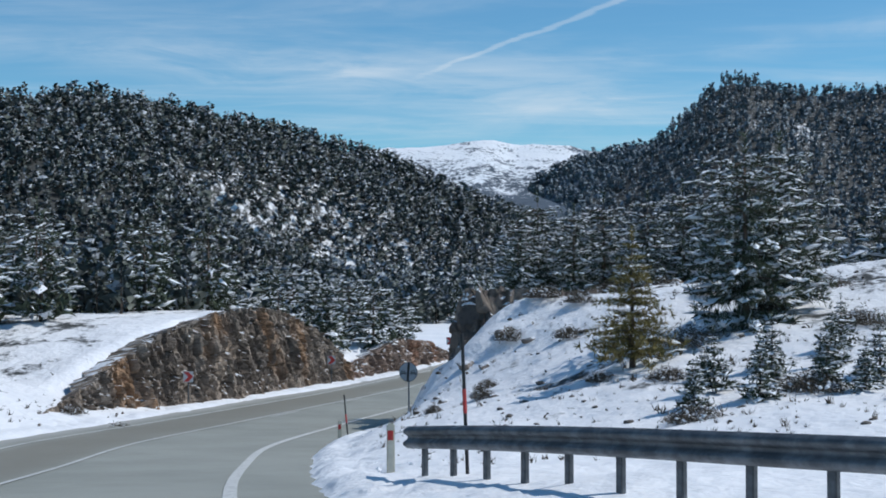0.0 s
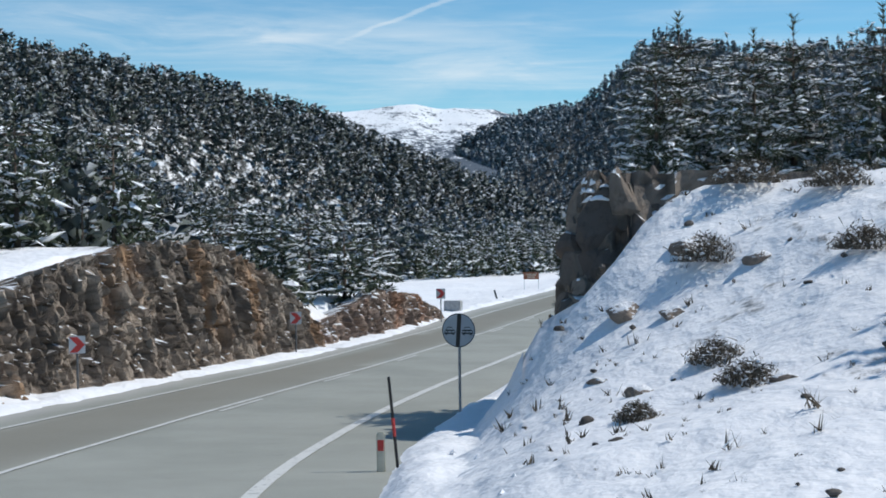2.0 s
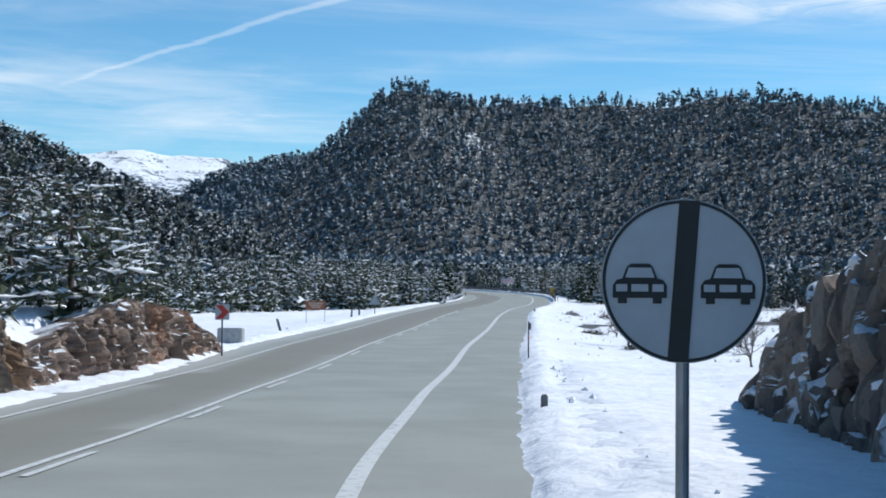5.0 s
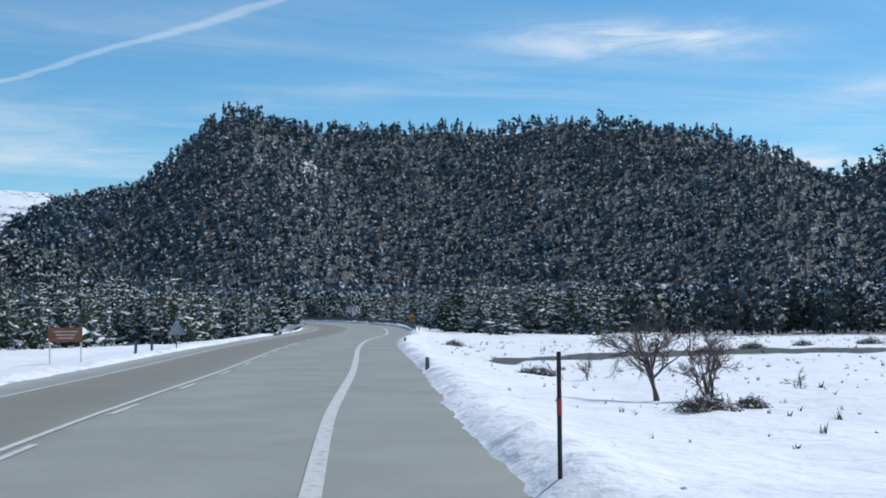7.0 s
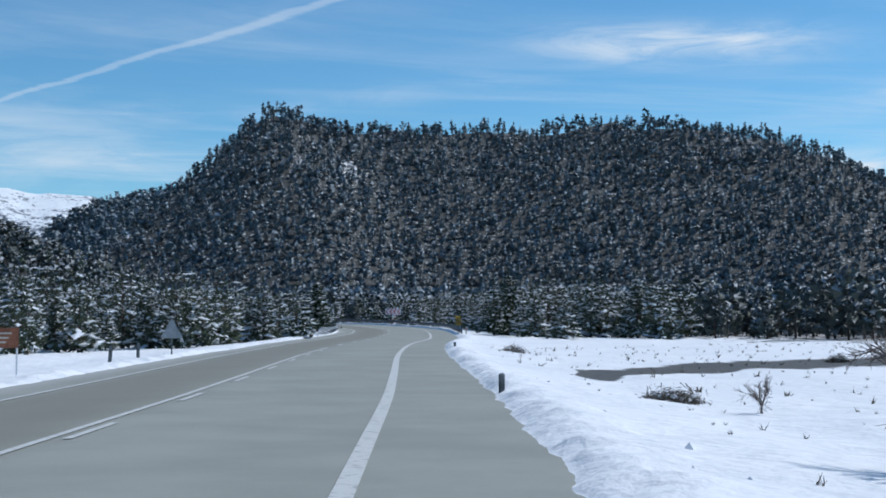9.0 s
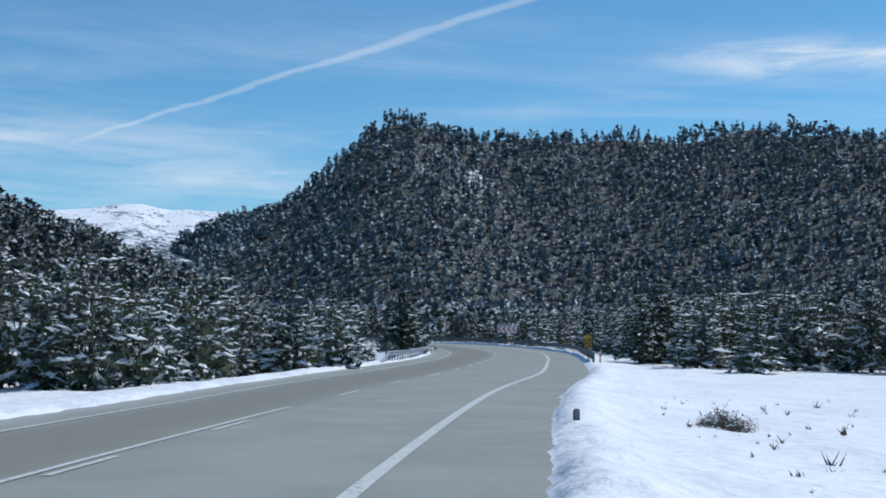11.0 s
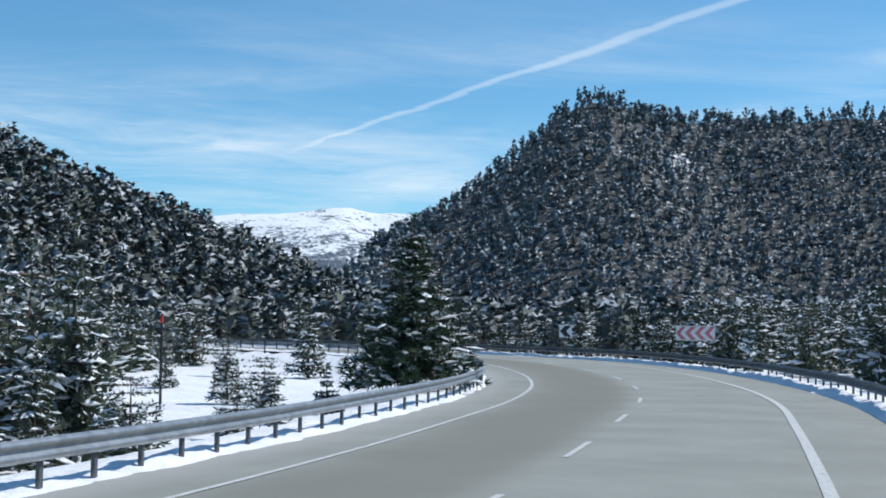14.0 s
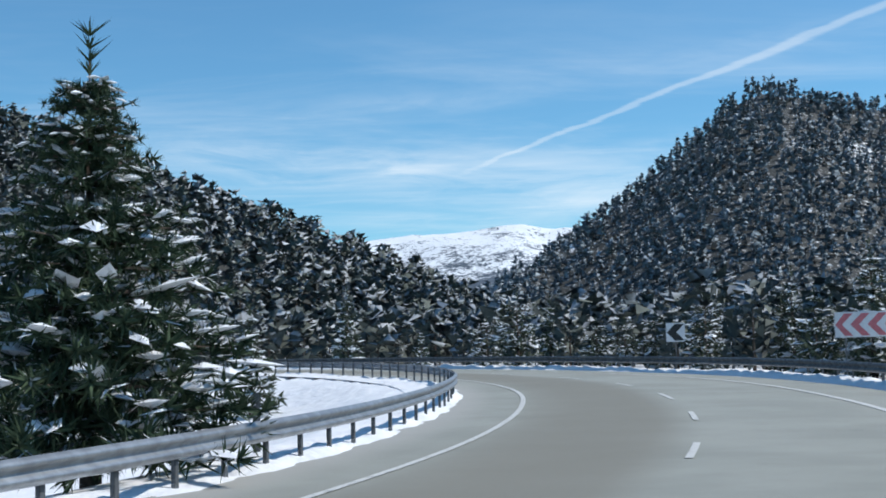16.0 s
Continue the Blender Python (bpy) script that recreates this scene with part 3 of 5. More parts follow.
def build_distance():
    """Far snowy range beyond the valley."""
    az, n = np.linspace(-30, 75, 260), 42
    top = np.interp(az, [-30, -12, -4, -1.5, 0.4, 1.8, 2.6, 4.0, 5.5, 8, 14, 30, 75],
                    [0.065, 0.078, 0.087, 0.088, 0.0915, 0.095, 0.0935, 0.092, 0.0885, 0.083, 0.06, 0.04, 0.03])
    rng = np.random.RandomState(4)
    rough = np.convolve(rng.randn(300), np.ones(5) / 5, 'same')[:260] * 0.0016
    rows = []
    for k in range(n):
        u = k / (n - 1)
        d = 2300 + 1500 * u
        e = (top + rough * (0.4 + u)) * d * (u ** 0.9) + 75 * wave(az * 14, np.full(260, k * 11.0), 46, 5, 8) * u * (1 - 0.75 * u)
        if k == n - 1:
            e = e * 0.97
        rows.append(np.stack([d * np.sin(np.radians(az)), 60 + d * np.cos(np.radians(az)), e], 1))
    v = np.vstack(rows)
    a = (np.arange(n - 1)[:, None] * 260 + np.arange(259)[None, :]).ravel()
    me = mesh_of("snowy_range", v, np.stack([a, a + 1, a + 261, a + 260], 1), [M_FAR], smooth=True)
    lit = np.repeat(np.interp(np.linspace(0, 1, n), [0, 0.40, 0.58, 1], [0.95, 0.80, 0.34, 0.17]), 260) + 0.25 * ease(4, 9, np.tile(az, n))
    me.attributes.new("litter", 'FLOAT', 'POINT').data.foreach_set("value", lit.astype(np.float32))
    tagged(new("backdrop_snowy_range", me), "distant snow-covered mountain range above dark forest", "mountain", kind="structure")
    crest = spline(MID_RIDGE, 20.0)
    m = len(crest)
    rows = []
    for k in range(24):
        u = k / 23
        rows.append(np.stack([crest[:, 0] + (u - 1) * -60 + 40 * (1 - u), crest[:, 1] - 620 * (1 - u), crest[:, 2] * u + 12 * wave(crest[:, 0], crest[:, 1] + 500 * u, 90, 4, 9) * (1 - u)], 1))
    v = np.vstack(rows)
    a = (np.arange(23)[:, None] * m + np.arange(m - 1)[None, :]).ravel()
    me = mesh_of("wooded_ridge", v, np.stack([a, a + 1, a + m + 1, a + m], 1), [M_FAR], smooth=True)
    me.attributes.new("litter", 'FLOAT', 'POINT').data.foreach_set("value", np.repeat(np.interp(np.linspace(0, 1, 24), [0, 0.6, 1], [0.95, 0.75, 0.62]), m).astype(np.float32))
    tagged(new("backdrop_wooded_ridge", me), "distant wooded ridge dusted with snow", "mountain", kind="structure")


build_distance()


def ridge_places(count, seed):
    """Places on the near face of the distant ridge."""
    rng = np.random.RandomState(seed)
    crest = spline(MID_RIDGE, 20.0)
    u, k = 1 - rng.uniform(0, 0.62, count)**1.2, rng.uniform(0, len(crest) - 1, count)
    c = np.stack([np.interp(k, np.arange(len(crest)), crest[:, j]) for j in range(3)], 1)
    return np.stack([c[:, 0] + (u - 1) * -60 + 40 * (1 - u), c[:, 1] - 620 * (1 - u), c[:, 2] * u - 1.0 + 12 * wave(c[:, 0], c[:, 1] + 500 * u, 90, 4, 9) * (1 - u)], 1)


def build_road():
    n = len(LINE)
    us = np.array([0, 0.05, 0.12, 0.2, 0.27, 0.35, 0.42, 0.5, 0.57, 0.65, 0.73, 0.8, 0.88, 0.95, 1.0])
    m = len(us)
    off = OFF_FAR[:, None] - 0.25 + (OFF_EDGE + 0.12 - OFF_FAR + 0.25)[:, None] * us[None, :]
    rag = np.zeros((n, m))
    rag[:, 0], rag[:, -1] = 0.12 * wave(STATION, STATION * 0, 2.0, 4, 6), 0.10 * wave(STATION, STATION * 0 + 50, 1.6, 4, 7)
    off = off + rag
    x = LINE[:, 0, None] + RIGHT[:, 0, None] * off
    y = LINE[:, 1, None] + RIGHT[:, 1, None] * off
    z = np.repeat(ROAD_Z[:, None], m, 1) - 0.012 * np.abs(us[None, :] - 0.5) * 8
    v = np.stack([x.ravel(), y.ravel(), z.ravel()], 1)
    a = (np.arange(n - 1)[:, None] * m + np.arange(m - 1)[None, :]).ravel()
    me = mesh_of("road", v, np.stack([a, a + 1, a + m + 1, a + m], 1), [M_ROAD], smooth=True)
    lane = np.abs(((off - OFF_MID[:, None]) % 3.7) / 3.7 - 0.5) * 2
    left = (off < OFF_MID[:, None] - 0.2) & (off > OFF_LEFT[:, None] + 0.2)
    me.attributes.new("polish", 'FLOAT', 'POINT').data.foreach_set("value", ((0.25 + 0.75 * left) * (1 - 0.4 * lane)).ravel().astype(np.float32))
    salt = 1 - ease(0.0, 1.0, off - OFF_FAR[:, None])
    me.attributes.new("salt", 'FLOAT', 'POINT').data.foreach_set("value", salt.ravel().astype(np.float32))
    tagged(new("road", me), "dry grey asphalt two-lane mountain road, paler and salty at the verge", "road", kind="structure")


build_road()


def build_verge(side):
    """Ploughed snow along the paving, from its ragged foot to the open ground."""
    outs = np.array([-0.10, 0.0, 0.10, 0.22, 0.36, 0.52, 0.7, 0.9, 1.15, 1.45, 1.8])
    st = np.arange(4, STATION[-1] - 4, 0.22)
    idx = np.searchsorted(STATION, st).clip(1, len(LINE) - 1)
    f = ((st - STATION[idx - 1]) / (STATION[idx] - STATION[idx - 1]))[:, None]
    mixed = lambda a: a[idx - 1] * (1 - f) + a[idx] * f
    c, r = mixed(LINE), mixed(RIGHT)
    z0 = mixed(ROAD_Z[:, None])[:, 0]
    edge = mixed((OFF_EDGE if side > 0 else OFF_FAR)[:, None])[:, 0]
    rag = 0.10 * wave(st, st * 0 + 9 * side, 1.5, 4, 6)
    off = edge[:, None] + side * (outs[None, :] + rag[:, None] * np.clip(1.2 - outs, 0, 1)[None, :])
    x = c[:, 0, None] + r[:, 0, None] * off
    y = c[:, 1, None] + r[:, 1, None] * off
    ground = terrain(x.ravel(), y.ravel())[0].reshape(x.shape)
    tall = (0.20 if side > 0 else 0.10) + 0.10 * wave(st, st * 0 + 3 * side, 4.0, 3, 7)
    crest = np.interp(outs, [-0.1, 0.0, 0.22, 0.52, 0.9, 1.8], [-0.10, 0.0, 0.62, 1.0, 0.8, 0.0])
    z = z0[:, None] - 0.05 + crest[None, :] * tall[:, None]
    lump = 0.13 * wave(x.ravel(), y.ravel(), 0.6, 4, 3).reshape(x.shape) * np.interp(outs, [-0.1, 0.1, 0.4, 1.8], [0, 0.5, 1, 0.4])[None, :]
    k = ease(0.85, 1.8, outs)[None, :]
    z = np.maximum(z, ground - 0.03)
    z = (z + lump) * (1 - k) + (np.maximum(ground, z0[:, None] - 1) + 0.02) * k
    n, m = x.shape
    a = (np.arange(n - 1)[:, None] * m + np.arange(m - 1)[None, :]).ravel()
    me = mesh_of("snow_verge", np.stack([x.ravel(), y.ravel(), z.ravel()], 1), np.stack([a, a + 1, a + m + 1, a + m], 1)[:, ::side], [M_GROUND], smooth=True)
    me.attributes.new("litter", 'FLOAT', 'POINT').data.foreach_set("value", np.full(n * m, -0.06, np.float32))
    tagged(new("snow_verge_right" if side > 0 else "snow_verge_left", me), "lumpy ploughed snow along the edge of the road", "snow bank", kind="structure")


build_verge(1)
build_verge(-1)


def stripe(name, offs, width, label, spans=None):
    """A painted line along the road at the given offsets, over stretches of stations."""
    v, f = [], []
    for a, b in spans or [(4, STATION[-1] - 4)]:
        idx = np.nonzero((STATION >= a) & (STATION <= b))[0]
        if len(idx) < 2:
            continue
        base = len(v)
        for i in idx:
            for o in (offs[i] - width / 2, offs[i] + width / 2):
                p = LINE[i] + RIGHT[i] * o
                u = (o - OFF_FAR[i] + 0.25) / (OFF_EDGE[i] + 0.12 - OFF_FAR[i] + 0.25)
                v.append((p[0], p[1], ROAD_Z[i] - 0.012 * abs(u - 0.5) * 8 + 0.012))
        for k in range(len(idx) - 1):
            q = base + 2 * k
            f.append((q, q + 1, q + 3, q + 2))
    tagged(new(name, mesh_of(name, v, f, [M_PAINT])), label, "road marking", kind="structure")


def station_at(y):
    return float(STATION[int(np.argmax(LINE[:, 1] >= y))])


stripe("edge_line_right", np.zeros(len(LINE)), 0.20, "worn white edge line on the asphalt")
stripe("edge_line_left", OFF_LEFT, 0.13, "faint worn white edge line on the asphalt")
solid = [(4, station_at(172))]
stripe("centre_line_solid", OFF_MID - 0.09, 0.12, "worn solid white centre line", solid)
dashes = [(a, a + 3.0) for a in np.arange(station_at(72), station_at(170), 7.5)]
stripe("centre_line_dashed", OFF_MID + 0.16, 0.11, "worn dashed white centre line", dashes)
dashes = [(a, a + 3.6) for a in np.arange(station_at(178), STATION[-1] - 10, 9.2)]
stripe("centre_line_dashes", OFF_MID, 0.12, "dashed white centre line", dashes)

# ---- trees ----
OCTA = np.array([(1, 0, 0), (-1, 0, 0), (0, 1, 0), (0, -1, 0), (0, 0, 1), (0, 0, -1)], float)
OCTA_F = np.array([(0, 2, 4), (2, 1, 4), (1, 3, 4), (3, 0, 4), (2, 0, 5), (1, 2, 5), (3, 1, 5), (0, 3, 5)])


def clumps(centres, sizes, rng, flat=0.55, jitter=0.35, angle=None, long=1.0):
    """Many small uneven lumps: vertices and faces."""
    n = len(centres)
    v = OCTA[None] * (1 + jitter * rng.uniform(-1, 1, (n, 6, 1)))
    a = rng.uniform(0, 6.28, n) if angle is None else angle
    c, s = np.cos(a)[:, None], np.sin(a)[:, None]
    tilt = rng.uniform(-0.45, 0.45, (n, 1))
    x, y, z = v[:, :, 0] * long, v[:, :, 1] * 0.8, v[:, :, 2] * flat
    z = z + x * tilt
    v = np.stack([c * x - s * y, s * x + c * y, z], 2) * sizes[:, None, None] + centres[:, None]
    f = OCTA_F[None] + 6 * np.arange(n)[:, None, None]
    return v.reshape(-1, 3), f.reshape(-1, 3)


def cone_trunk(r, h, n=5, lean=(0, 0)):
    a = np.linspace(0, 2 * np.pi, n, endpoint=False)
    v = np.vstack([np.stack([r * np.cos(a), r * np.sin(a), 0 * a - 0.08 * h], 1), [[lean[0], lean[1], h]]])
    return v, np.array([(i, (i + 1) % n, n) for i in range(n)])


def crown_shape(t, kind):
    if kind == "pointed":
        return 0.24 * (1.02 - t)**0.85 + 0.01
    return 0.30 * np.sqrt(np.clip(1.0 - ((t - 0.50) / 0.53)**2, 0.03, 1))


def far_tree(rng, kind, k=40):
    """A crown for distant woods, 1 m high, of k loose sprays; pointed or rounded."""
    tv, tf = cone_trunk(0.025, 0.8, 4)
    t = rng.uniform(0.12, 0.98, k)
    if kind == "pointed":
        t = 0.98 - 0.86 * np.sqrt(rng.uniform(0, 1, k))**1.3
    rad = crown_shape(t, kind) * np.sqrt(rng.uniform(0.05, 1.0, k))
    a = rng.uniform(0, 6.283, k)
    c = np.stack([rad * np.cos(a), rad * np.sin(a), t], 1)
    size = 0.21 * (34 / k)**0.5 * rng.uniform(0.7, 1.25, k) * (1.2 - 0.55 * t if kind == "pointed" else 1.0)
    out = np.stack([np.cos(a), np.sin(a), rng.normal(-0.1 if kind == "pointed" else 0.25, 0.35, k)], 1)
    side = np.cross(out, rng.normal(0, 1, (k, 3)) + np.array([0, 0, 0.8]))
    side /= np.linalg.norm(side, axis=1)[:, None] + 1e-6
    v = np.stack([c + side * size[:, None] * 0.55 - out * size[:, None] * 0.4, c - side * size[:, None] * 0.55 - out * size[:, None] * 0.4, c + out * size[:, None] * 0.6], 1).reshape(-1, 3)
    f = np.arange(3 * k).reshape(-1, 3)
    return np.vstack([v, tv]), np.vstack([f, tf + len(v)]), np.r_[np.zeros(len(f), int), np.full(len(tf), 2)]


def needle_tree(rng, kind):
    """A lighter tree of needle tufts, 1 m high."""
    v, f, i = needles(rng, lambda t: crown_shape(np.array([t]), kind)[0] * 1.05, 8, 5, 3, 5, 0.26, 0.3, 1.9)
    tv, tf = cone_trunk(0.025, 0.8, 4)
    return np.vstack([v, tv]), np.vstack([f, tf + len(v)]), np.r_[i, np.full(len(tf), 2)]


def woods(name, places, heights, kinds, mat, label, seed, k=13):
    """One mesh of many distant trees."""
    rng = np.random.RandomState(seed)
    stock = {q: [(needle_tree(rng, q) if k == 0 else far_tree(rng, q, k)) for _ in range(9)] for q in ("pointed", "rounded")}
    facing_ = {}
    for q in stock:
        facing_[q] = []
        for v, f, cut in stock[q]:
            n = np.stack([v[:, 0], v[:, 1], 0 * v[:, 0]], 1) / 0.16
            n = n + np.stack([0 * v[:, 0], 0 * v[:, 0], 0.25 + 0.9 * v[:, 2]**2], 1) + rng.normal(0, 0.22, v.shape)
            facing_[q].append(n / np.linalg.norm(n, axis=1)[:, None])
    V, F, I, N, base = [], [], [], [], 0
    for p, h, q in zip(places, heights, kinds):
        pick = rng.randint(9)
        v, f, cut = stock[q][pick]
        n = facing_[q][pick]
        a, w = rng.uniform(0, 6.28), h * rng.uniform(0.85, 1.25)
        c, s = math.cos(a) * w, math.sin(a) * w
        V.append(np.stack([v[:, 0] * c - v[:, 1] * s + p[0], v[:, 0] * s + v[:, 1] * c + p[1], v[:, 2] * h + p[2]], 1))
        N.append(np.stack([(n[:, 0] * c - n[:, 1] * s) / w, (n[:, 0] * s + n[:, 1] * c) / w, n[:, 2]], 1))
        F.append(f + base)
        I.append(cut)
        base += len(v)
    me = mesh_of(name, np.vstack(V), np.vstack(F), [mat, M_SNOWPAD, M_BARK], np.concatenate(I))
    me.attributes.new("outward", 'FLOAT_VECTOR', 'POINT').data.foreach_set("vector", np.vstack(N).ravel().astype(np.float32))
    return tagged(new(name, me), label, "woods", kind="stuff")


def scatter(x0, x1, y0, y1, gap, seed):
    rng = np.random.RandomState(seed)
    gx, gy = np.meshgrid(np.arange(x0, x1, gap), np.arange(y0, y1, gap))
    x, y = gx.ravel() + rng.uniform(-0.5, 0.5, gx.size) * gap * 0.95, gy.ravel() + rng.uniform(-0.5, 0.5, gx.size) * gap * 0.95
    return x, y, rng


def clear_of_road(x, y):
    """Where woods may stand: off the road, its banks, the field and the glade."""
    z, s, i, out = terrain(x, y)
    yr = LINE[i, 1]
    ok = np.where(s > 0, out > np.interp(yr, [30, 50, 70, 90, 98, 110, 165, 190, 212, 232, 300], [26, 24, 22, 22, 60, 80, 80, 40, 12, 5, 4]),
                  out > np.interp(yr, [20, 45, 62, 74, 84, 96, 104, 150, 172, 190, 215, 250, 300, 330, 345], [12, 12, 11, 8, 7, 6, 20, 22, 14, 4, 5, 7, 10, 5, 1.5]))
    field = (s > 0) & (yr > 94) & (y < 184 + 0.10 * (x - 30)) & (x < 190)
    glade = (np.hypot((x - 38) / 6.5, (y - 292) / 36) < 1) | (np.hypot((x - 41) / 0.9, (y - 285) / 1.6) < 8)
    return ok & ~field & ~glade, z, s, out


def needles(rng, shape, levels, per, tufts, spikes, thin, pads, fat=1.0):
    """Limbs, tufts of needles and lying snow of a tree 1 m high: vertices, triangles, material numbers."""
    V, F, S, SS, SA, B, BF = [], [], [], [], [], [], []
    for i in range(levels):
        t = 0.10 + 0.86 * (i + rng.uniform(-0.35, 0.35)) / levels
        for b in range(per):
            a = b * 6.283 / per + i * 0.9 + rng.uniform(-0.35, 0.35)
            r = shape(t) * rng.uniform(0.65, 1.1)
            rise = rng.uniform(-0.05, 0.22) - 0.15 * (1 - t)
            d = np.array([math.cos(a), math.sin(a), 0])
            root = np.array([0, 0, t])
            tip = d * r + np.array([0, 0, t + rise * r])
            q, nb = np.array([-d[1], d[0], 0]) * 0.006, len(B)
            B += [root + q, root - q, root + np.array([0, 0, 0.012]), tip]
            BF += [(nb, nb + 1, nb + 3), (nb + 1, nb + 2, nb + 3), (nb + 2, nb, nb + 3)]
            for j in range(tufts):
                u = (j + 1.0) / tufts
                c = root + (tip - root) * u + rng.uniform(-1, 1, 3) * 0.018 * np.array([1, 1, 0.6])
                size = (0.036 + 0.022 * (1 - t)) * (1.25 - 0.75 * t) * fat * rng.uniform(0.75, 1.2)
                for k in range(spikes):
                    e = rng.normal(0, 1, 3) + d * 0.7 + np.array([0, 0, 0.35])
                    e /= np.linalg.norm(e)
                    w = np.cross(e, rng.normal(0, 1, 3))
                    w = w / (np.linalg.norm(w) + 1e-6) * size * thin
                    n0 = len(V)
                    V += [c + w, c - w, c + e * size]
                    F.append((n0, n0 + 1, n0 + 2))
                if rng.rand() < pads * (0.4 + u):
                    S.append(c + np.array([0, 0, 0.012]))
                    SS.append(size * rng.uniform(0.4, 0.8))
                    SA.append(a)
    for j in range(4):
        c = np.array([0, 0, 0.955 + 0.03 * j])
        for k in range(spikes):
            e = np.array([rng.normal(0, 0.55), rng.normal(0, 0.55), 0.9])
            w = np.cross(e, rng.normal(0, 1, 3))
            w = w / (np.linalg.norm(w) + 1e-6) * 0.035 * thin
            n0 = len(V)
            V += [c + w, c - w, c + e * 0.04]
            F.append((n0, n0 + 1, n0 + 2))
    V, F = np.array(V), np.array(F)
    I = np.zeros(len(F), int)
    if S:
        sv, sf = clumps(np.array(S), np.array(SS), rng, 0.32, 0.4, np.array(SA), 1.5)
        V, F, I = np.vstack([V, sv]), np.vstack([F, sf + len(V)]), np.r_[I, np.ones(len(sf), int)]
    return np.vstack([V, B]), np.vstack([F, np.array(BF) + len(V)]), np.r_[I, np.full(len(BF), 2)]


TREE_STOCK = {}


def stock_pine(key, kind, mat, seed, **how):
    rng = np.random.RandomState(seed)
    V, F, I = needles(rng, lambda t: crown_shape(np.array([t]), kind)[0] * 1.05, 10, 6, 4, 6, 0.21, 0.36, 1.55)
    tv, tf = cone_trunk(0.026, 0.92, 7, (rng.uniform(-0.02, 0.02), rng.uniform(-0.02, 0.02)))
    TREE_STOCK[key] = (mesh_of("crown", V, F, [mat, M_SNOWPAD, M_BARK], I), mesh_of("trunk", tv, tf, [M_BARK], smooth=True))


def plant(name, x, y, h, key, label, group="", spin=0.0, wide=1.0, z=None):
    crown, trunk = TREE_STOCK[key]
    ob = empty(name, Matrix.Translation((x, y, (height(x, y) if z is None else z) - 0.05)) @ pose(0, 0, 0, 0, 0, spin) @ Matrix.Diagonal((h * wide, h * wide, h, 1)))
    for nm, me in (("crown", crown), ("trunk", trunk)):
        o = new(nm, me)
        o.parent = ob
    return tagged(ob, label, "tree", group)


for q in range(5):
    stock_pine(("round", q), "rounded", M_NEEDLE, 40 + q)
    stock_pine(("point", q), "pointed", M_NEEDLE, 60 + q)

# woods by the road, tree by tree
x, y, rng = scatter(-40, 100, 56, 345, 3.6, 31)
ok, z, s, out = clear_of_road(x, y)
d = np.where(ok & (out < np.where(s < 0, 24, 26)), out, 1e9)
near_road = np.argsort(d + 0.12 * np.abs(y - 230) * (y > 150))[:int(min(240, (d < 1e8).sum()))]
taken = np.stack([x[near_road], y[near_road]], 1)
for k in near_road:
    q = rng.randint(5)
    kind = "point" if rng.rand() < 0.5 else "round"
    plant("pine_tree", float(x[k]), float(y[k]), float(4.6 * rng.uniform(0.6, 1.25)), (kind, q), "dark green pine laden with fresh snow",
          "roadside pines", float(rng.uniform(0, 360)), float(rng.uniform(0.9, 1.15)), float(z[k]))


def away(x, y):
    keep = np.ones(len(x), bool)
    for a in range(0, len(x), 3000):
        dd = (x[a:a + 3000, None] - taken[None, :, 0])**2 + (y[a:a + 3000, None] - taken[None, :, 1])**2
        keep[a:a + 3000] = dd.min(1) > 2.4
    return keep


# left hill and valley woods
x, y, rng = scatter(-190, 150, 40, 330, 3.0, 11)
ok, z, s, out = clear_of_road(x, y)
keep = ok & away(x, y) & ~((y < 120) & (x > 60)) & ~((x < -70) & (y < 100))
x, y, z, s, out = x[keep], y[keep], z[keep], s[keep], out[keep]
h = 4.3 * rng.uniform(0.6, 1.3, len(x))
kinds = np.where(rng.rand(len(x)) < 0.45, "pointed", "rounded")
by_road = (out < 20) & (y > 165) & (y < 310)
woods("roadside_woods", np.stack([x, y, z - 0.1], 1)[by_road], h[by_road], kinds[by_road], M_NEEDLE, "snow-laden pine woods close to the road", 26, 0)
x, y, z, s, out, h, kinds = x[~by_road], y[~by_road], z[~by_road], s[~by_road], out[~by_road], h[~by_road], kinds[~by_road]
close = out < 45
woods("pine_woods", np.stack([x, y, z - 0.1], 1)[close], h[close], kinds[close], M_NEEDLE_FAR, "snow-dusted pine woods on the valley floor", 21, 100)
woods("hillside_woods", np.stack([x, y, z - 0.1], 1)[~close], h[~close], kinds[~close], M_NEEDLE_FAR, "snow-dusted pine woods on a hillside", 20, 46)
# hill beyond
x, y, rng = scatter(-260, 150, 330, 520, 3.05, 13)
ok, z, s, out = clear_of_road(x, y)
keep = ok & (out > 13) & (y < 478 + 0 * x) & ~((x < -60) & (y > 380 + (x + 200) * 0.75 + 12))
x, y, z = x[keep], y[keep], z[keep]
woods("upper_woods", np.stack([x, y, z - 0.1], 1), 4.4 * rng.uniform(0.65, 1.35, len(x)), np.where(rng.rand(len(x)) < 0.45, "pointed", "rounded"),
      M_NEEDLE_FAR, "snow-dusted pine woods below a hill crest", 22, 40)
